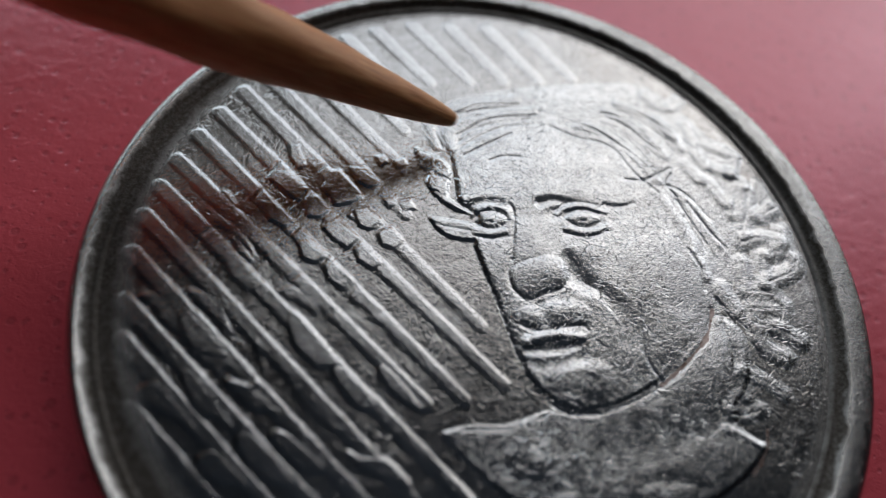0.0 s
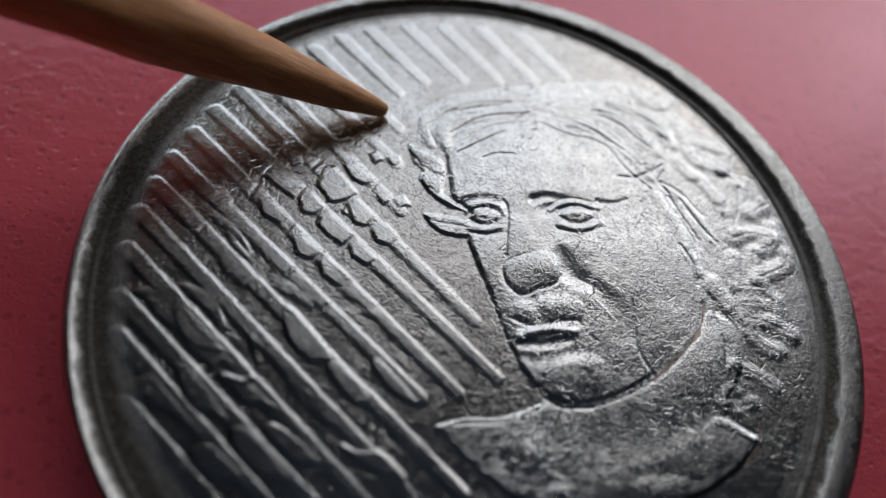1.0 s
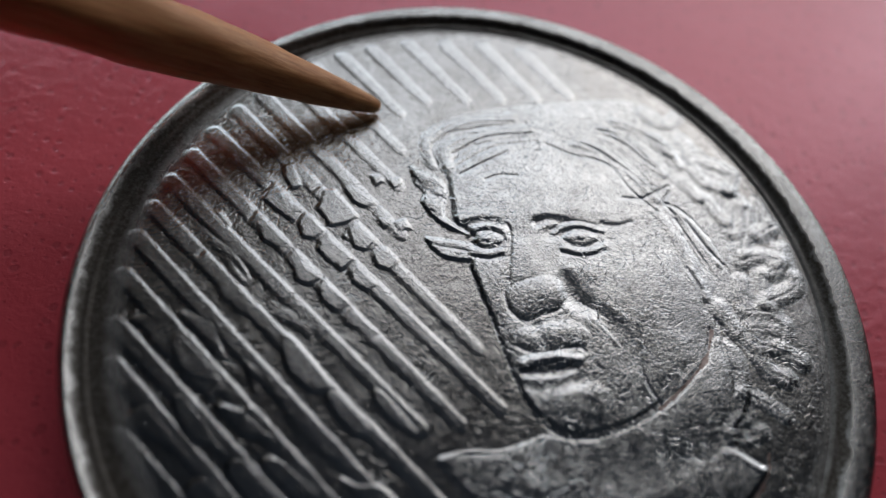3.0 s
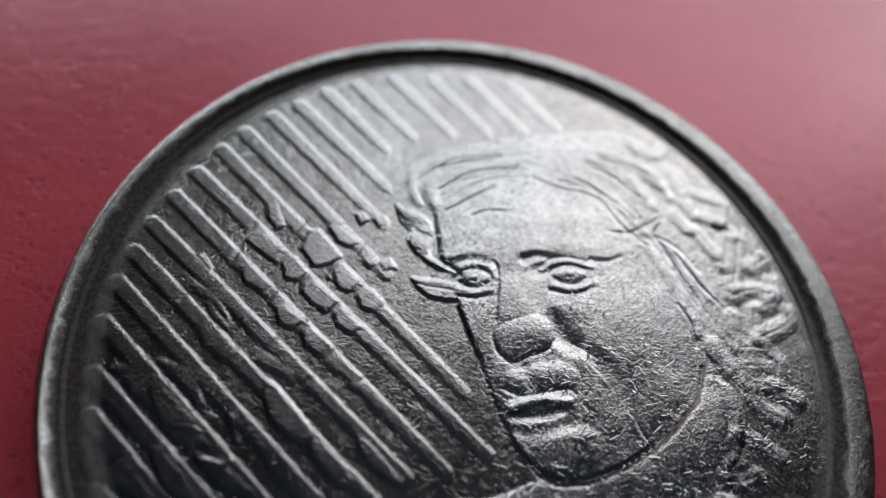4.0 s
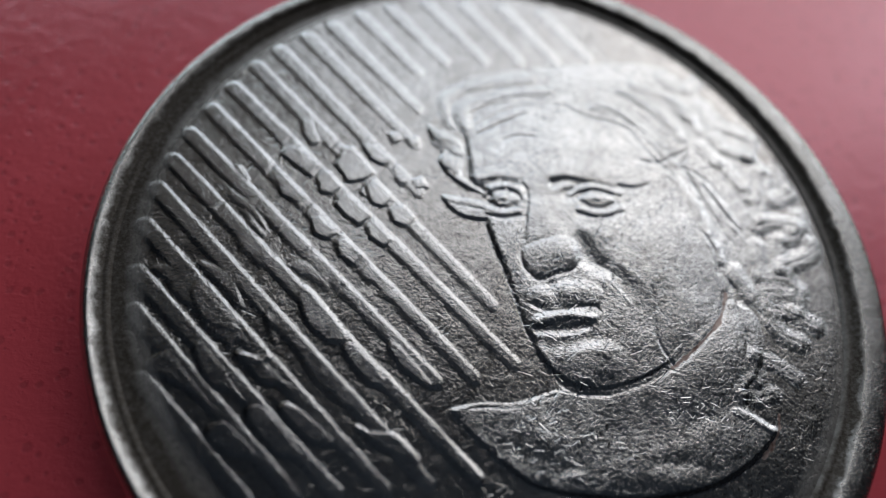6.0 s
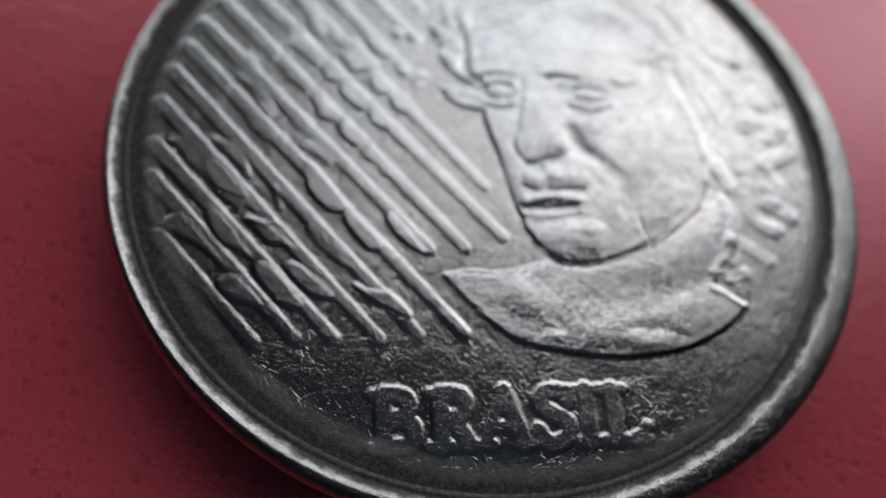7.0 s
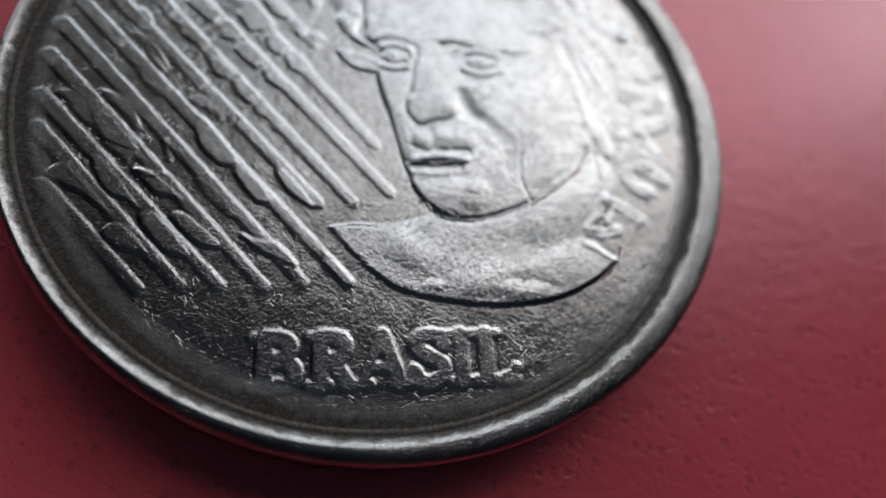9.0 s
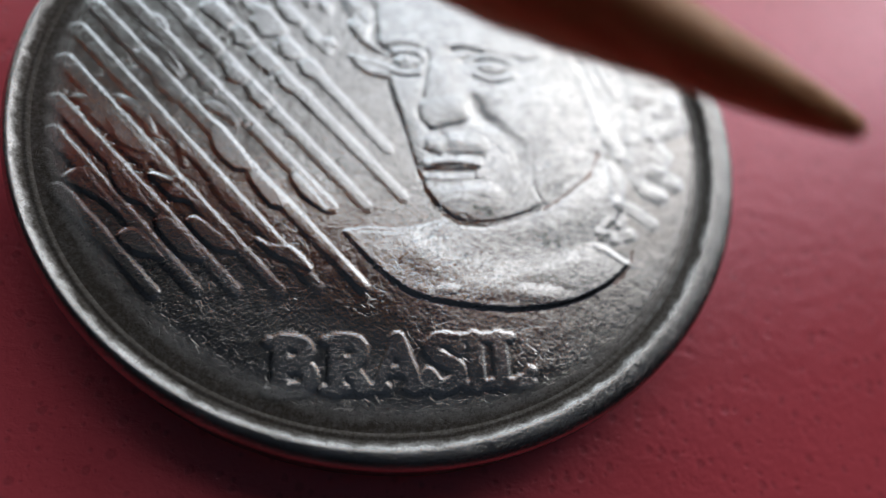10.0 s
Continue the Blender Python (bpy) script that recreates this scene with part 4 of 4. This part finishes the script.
def lathe(name, profile, mat, parent, label="", centre_shift=None, n=360, worn=0.0):
    """A ring turned from a closed profile of (radius, height); inner radii may lie off centre."""
    bm = bmesh.new()
    rings = []
    for k in range(n):
        a = 2 * math.pi * k / n
        row = []
        for r, z in profile:
            f = centre_shift(r) if centre_shift else 0.0
            c, t = math.cos(a), math.sin(a)
            dent = worn * (noise.noise((55 * c, 55 * t, 4 * r)) + 0.3 * noise.noise((9 * c, 9 * t, 2 * r)) - 1.2 * max(0.0, noise.noise((30 * c, 30 * t, r + 7)) - 0.35))
            r, z = r + 0.5 * dent, z + dent
            row.append(bm.verts.new((MM * (r * math.cos(a) + f * FX), MM * (r * math.sin(a) + f * FY), MM * z)))
        rings.append(row)
    m = len(profile)
    for k in range(n):
        a, b = rings[k], rings[(k + 1) % n]
        for q in range(m):
            bm.faces.new((a[q], b[q], b[(q + 1) % m], a[(q + 1) % m]))
    bmesh.ops.recalc_face_normals(bm, faces=bm.faces)
    return part(name, bm, mat, parent, label)


def build_coin():
    coin = tagged(new("coin"), "worn steel coin with raised effigy and slanting rays on pink mat", "coin")
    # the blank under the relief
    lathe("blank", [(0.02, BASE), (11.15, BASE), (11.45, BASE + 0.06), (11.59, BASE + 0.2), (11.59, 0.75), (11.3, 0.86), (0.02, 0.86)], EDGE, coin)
    # its dark colour carries the shade beside the mat
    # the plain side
    lathe("edge", [(11.57, BASE + 0.28), (11.72, BASE + 0.42), (11.76, BASE + 0.6), (11.76, 0.82), (11.76, 0.93), (11.74, 1.02), (11.58, 1.02), (11.3, 0.76), (11.3, BASE + 0.28)], EDGE, coin, "side of the coin with shade painted in dark", n=720, worn=0.006)
    # the raised rim
    prof = [(11.74, 1.00), (11.735, 1.06), (11.71, 1.135), (11.66, 1.20), (11.60, 1.245), (11.52, 1.282), (11.43, 1.307), (11.34, 1.322), (11.25, 1.330), (11.18, 1.330),
            (11.12, 1.317), (11.06, 1.285), (11.0, 1.23), (10.94, 1.165), (10.89, 1.12), (10.84, 1.112), (10.79, 1.122), (10.74, 1.112), (10.70, 1.075), (10.67, 1.045), (10.64, 1.03), (10.64, 0.80), (11.60, 0.96)]
    lathe("rim", prof, RIM, coin, "bright worn raised rim", lambda r: min(1.0, max(0.0, (11.62 - r) / 0.5)), n=900, worn=0.0028)
    disc = RAD[:-1, :-1] < 10.70
    own = OWN[:-1, :-1]
    for k, name in enumerate(OWNERS):
        cells = (own == k) & disc
        if cells.sum() > 8:
            height_mesh(name, cells, coin, {"effigy": "plain raised profile head in low relief", "rust_stain": "thin reddish rust lines in a crease"}.get(name, ""))
    return coin


coin = build_coin()


# ---- the toothpick ----
def build_toothpick():
    """Its blunt tip is at the origin; the shaft runs along -z."""
    sides = 32
    prof = [(0.0, 0.08), (0.04, 0.17), (0.14, 0.23), (0.5, 0.31), (1.5, 0.47), (3.0, 0.67), (5.0, 0.90), (7.5, 1.08), (10.0, 1.16), (20, 1.18), (45, 1.18), (52, 0.9), (58, 0.35)]
    fine = []
    for (l0, r0), (l1, r1) in zip(prof, prof[1:]):
        k = max(1, min(14, int((l1 - l0) / 0.3)))
        fine += [(l0 + (l1 - l0) * q / k, r0 + (r1 - r0) * q / k) for q in range(k)]
    fine.append(prof[-1])
    pick = tagged(new("toothpick"), "brown wooden toothpick with a blunt pointed tip", "toothpick")
    for name, lo, hi, label in (("tip", 0.0, 1.5001, "rubbed darker blunt tip"), ("shaft", 1.4999, 99.0, "")):
        bm = bmesh.new()
        rings = []
        for l, r in [q for q in fine if lo <= q[0] <= hi]:
            row = []
            for q in range(sides):
                a = 2 * math.pi * q / sides
                c, s = math.cos(a), math.sin(a)
                lump = 1 + 0.09 * noise.noise((1.5 * c, 1.5 * s, 0.35 * l)) + 0.05 * noise.noise((4 * c, 4 * s, 0.9 * l)) + 0.02 * noise.noise((9 * c, 9 * s, 2.5 * l))
                row.append(bm.verts.new((MM * r * lump * c, MM * r * lump * s, -MM * l)))
            rings.append(row)
        for a, b in zip(rings, rings[1:]):
            for q in range(sides):
                bm.faces.new((a[q], a[(q + 1) % sides], b[(q + 1) % sides], b[q]))
        for row in (rings[0], rings[-1]):
            bm.faces.new([bm.verts.new(v.co) for v in row])
        bmesh.ops.recalc_face_normals(bm, faces=bm.faces)
        part(name, bm, WOOD, pick, label)
    return pick


toothpick = build_toothpick()


def held(x, y, z, az, el):
    """Pose of the toothpick: tip in millimetres, the shaft's direction in degrees."""
    a, e = radians(az), radians(el)
    tip = Vector((x, y, z)) * MM
    return look(tip, tip + Vector((math.cos(a) * math.cos(e), math.sin(a) * math.cos(e), math.sin(e))))


def motions():
    rows = [
        (0, -0.79, 4.45, 2.15, 176, 26),
        (0.1, -2.91, 6.34, 1.30, 176, 26),
        (0.2, -2.58, 6.58, 1.30, 176, 26),
        (0.4, -2.93, 5.32, 1.30, 175, 27),
        (0.5, -3.56, 4.53, 1.30, 175, 27),
        (0.6, -3.92, 4.72, 1.30, 176, 27),
        (0.7, -4.01, 5.20, 1.30, 176, 27),
        (0.8, -3.59, 5.23, 1.30, 177, 27),
        (1.0, -2.69, 5.47, 1.30, 178, 27),
        (1.2, -2.85, 5.31, 1.30, 180, 27),
        (1.3, -3.16, 5.64, 1.30, 180, 26),
        (1.4, -4.18, 7.52, 1.30, 180, 26),
        (1.5, -4.02, 8.00, 1.30, 180, 26),
        (1.7, -3.49, 8.11, 1.30, 179, 25),
        (2.0, -2.99, 8.00, 1.30, 178, 24),
        (2.1, -2.76, 6.78, 1.30, 178, 24),
        (2.2, -2.95, 6.07, 1.30, 178, 24),
        (2.4, -2.96, 5.43, 1.30, 178, 24),
        (2.5, -2.89, 4.86, 1.30, 177, 25),
        (2.7, -2.64, 5.41, 1.30, 178, 25),
        (2.8, -3.03, 6.76, 1.30, 178, 25),
        (3.0, -2.91, 6.53, 1.30, 179, 25),
        (3.2, -3.13, 6.61, 1.30, 179, 25),
        (3.45, -12.00, 16.00, 6.00, 178, 25),
        (3.8, -40.00, 40.00, 25.00, 176, 25),
        (6.0, -20.00, 60.00, 32.00, 170, 15),
        (9.5, 2.00, 30.00, 28.00, 160, 8),
        (9.88, 1.00, 0.00, 15.50, 156, 4),
        (10.0, 7.90, -6.40, 9.05, 155, 2),
    ]
    walk(toothpick, [(t, held(*row)) for t, *row in rows])
    depth = [np.interp(t, *zip(*FOCUS)) for t, *_ in PATH]
    walk(focus_point, [(t, pose(*row) @ Matrix.Translation((0, 0, -MM * d))) for (t, *row), d in zip(PATH, depth)])


motions()
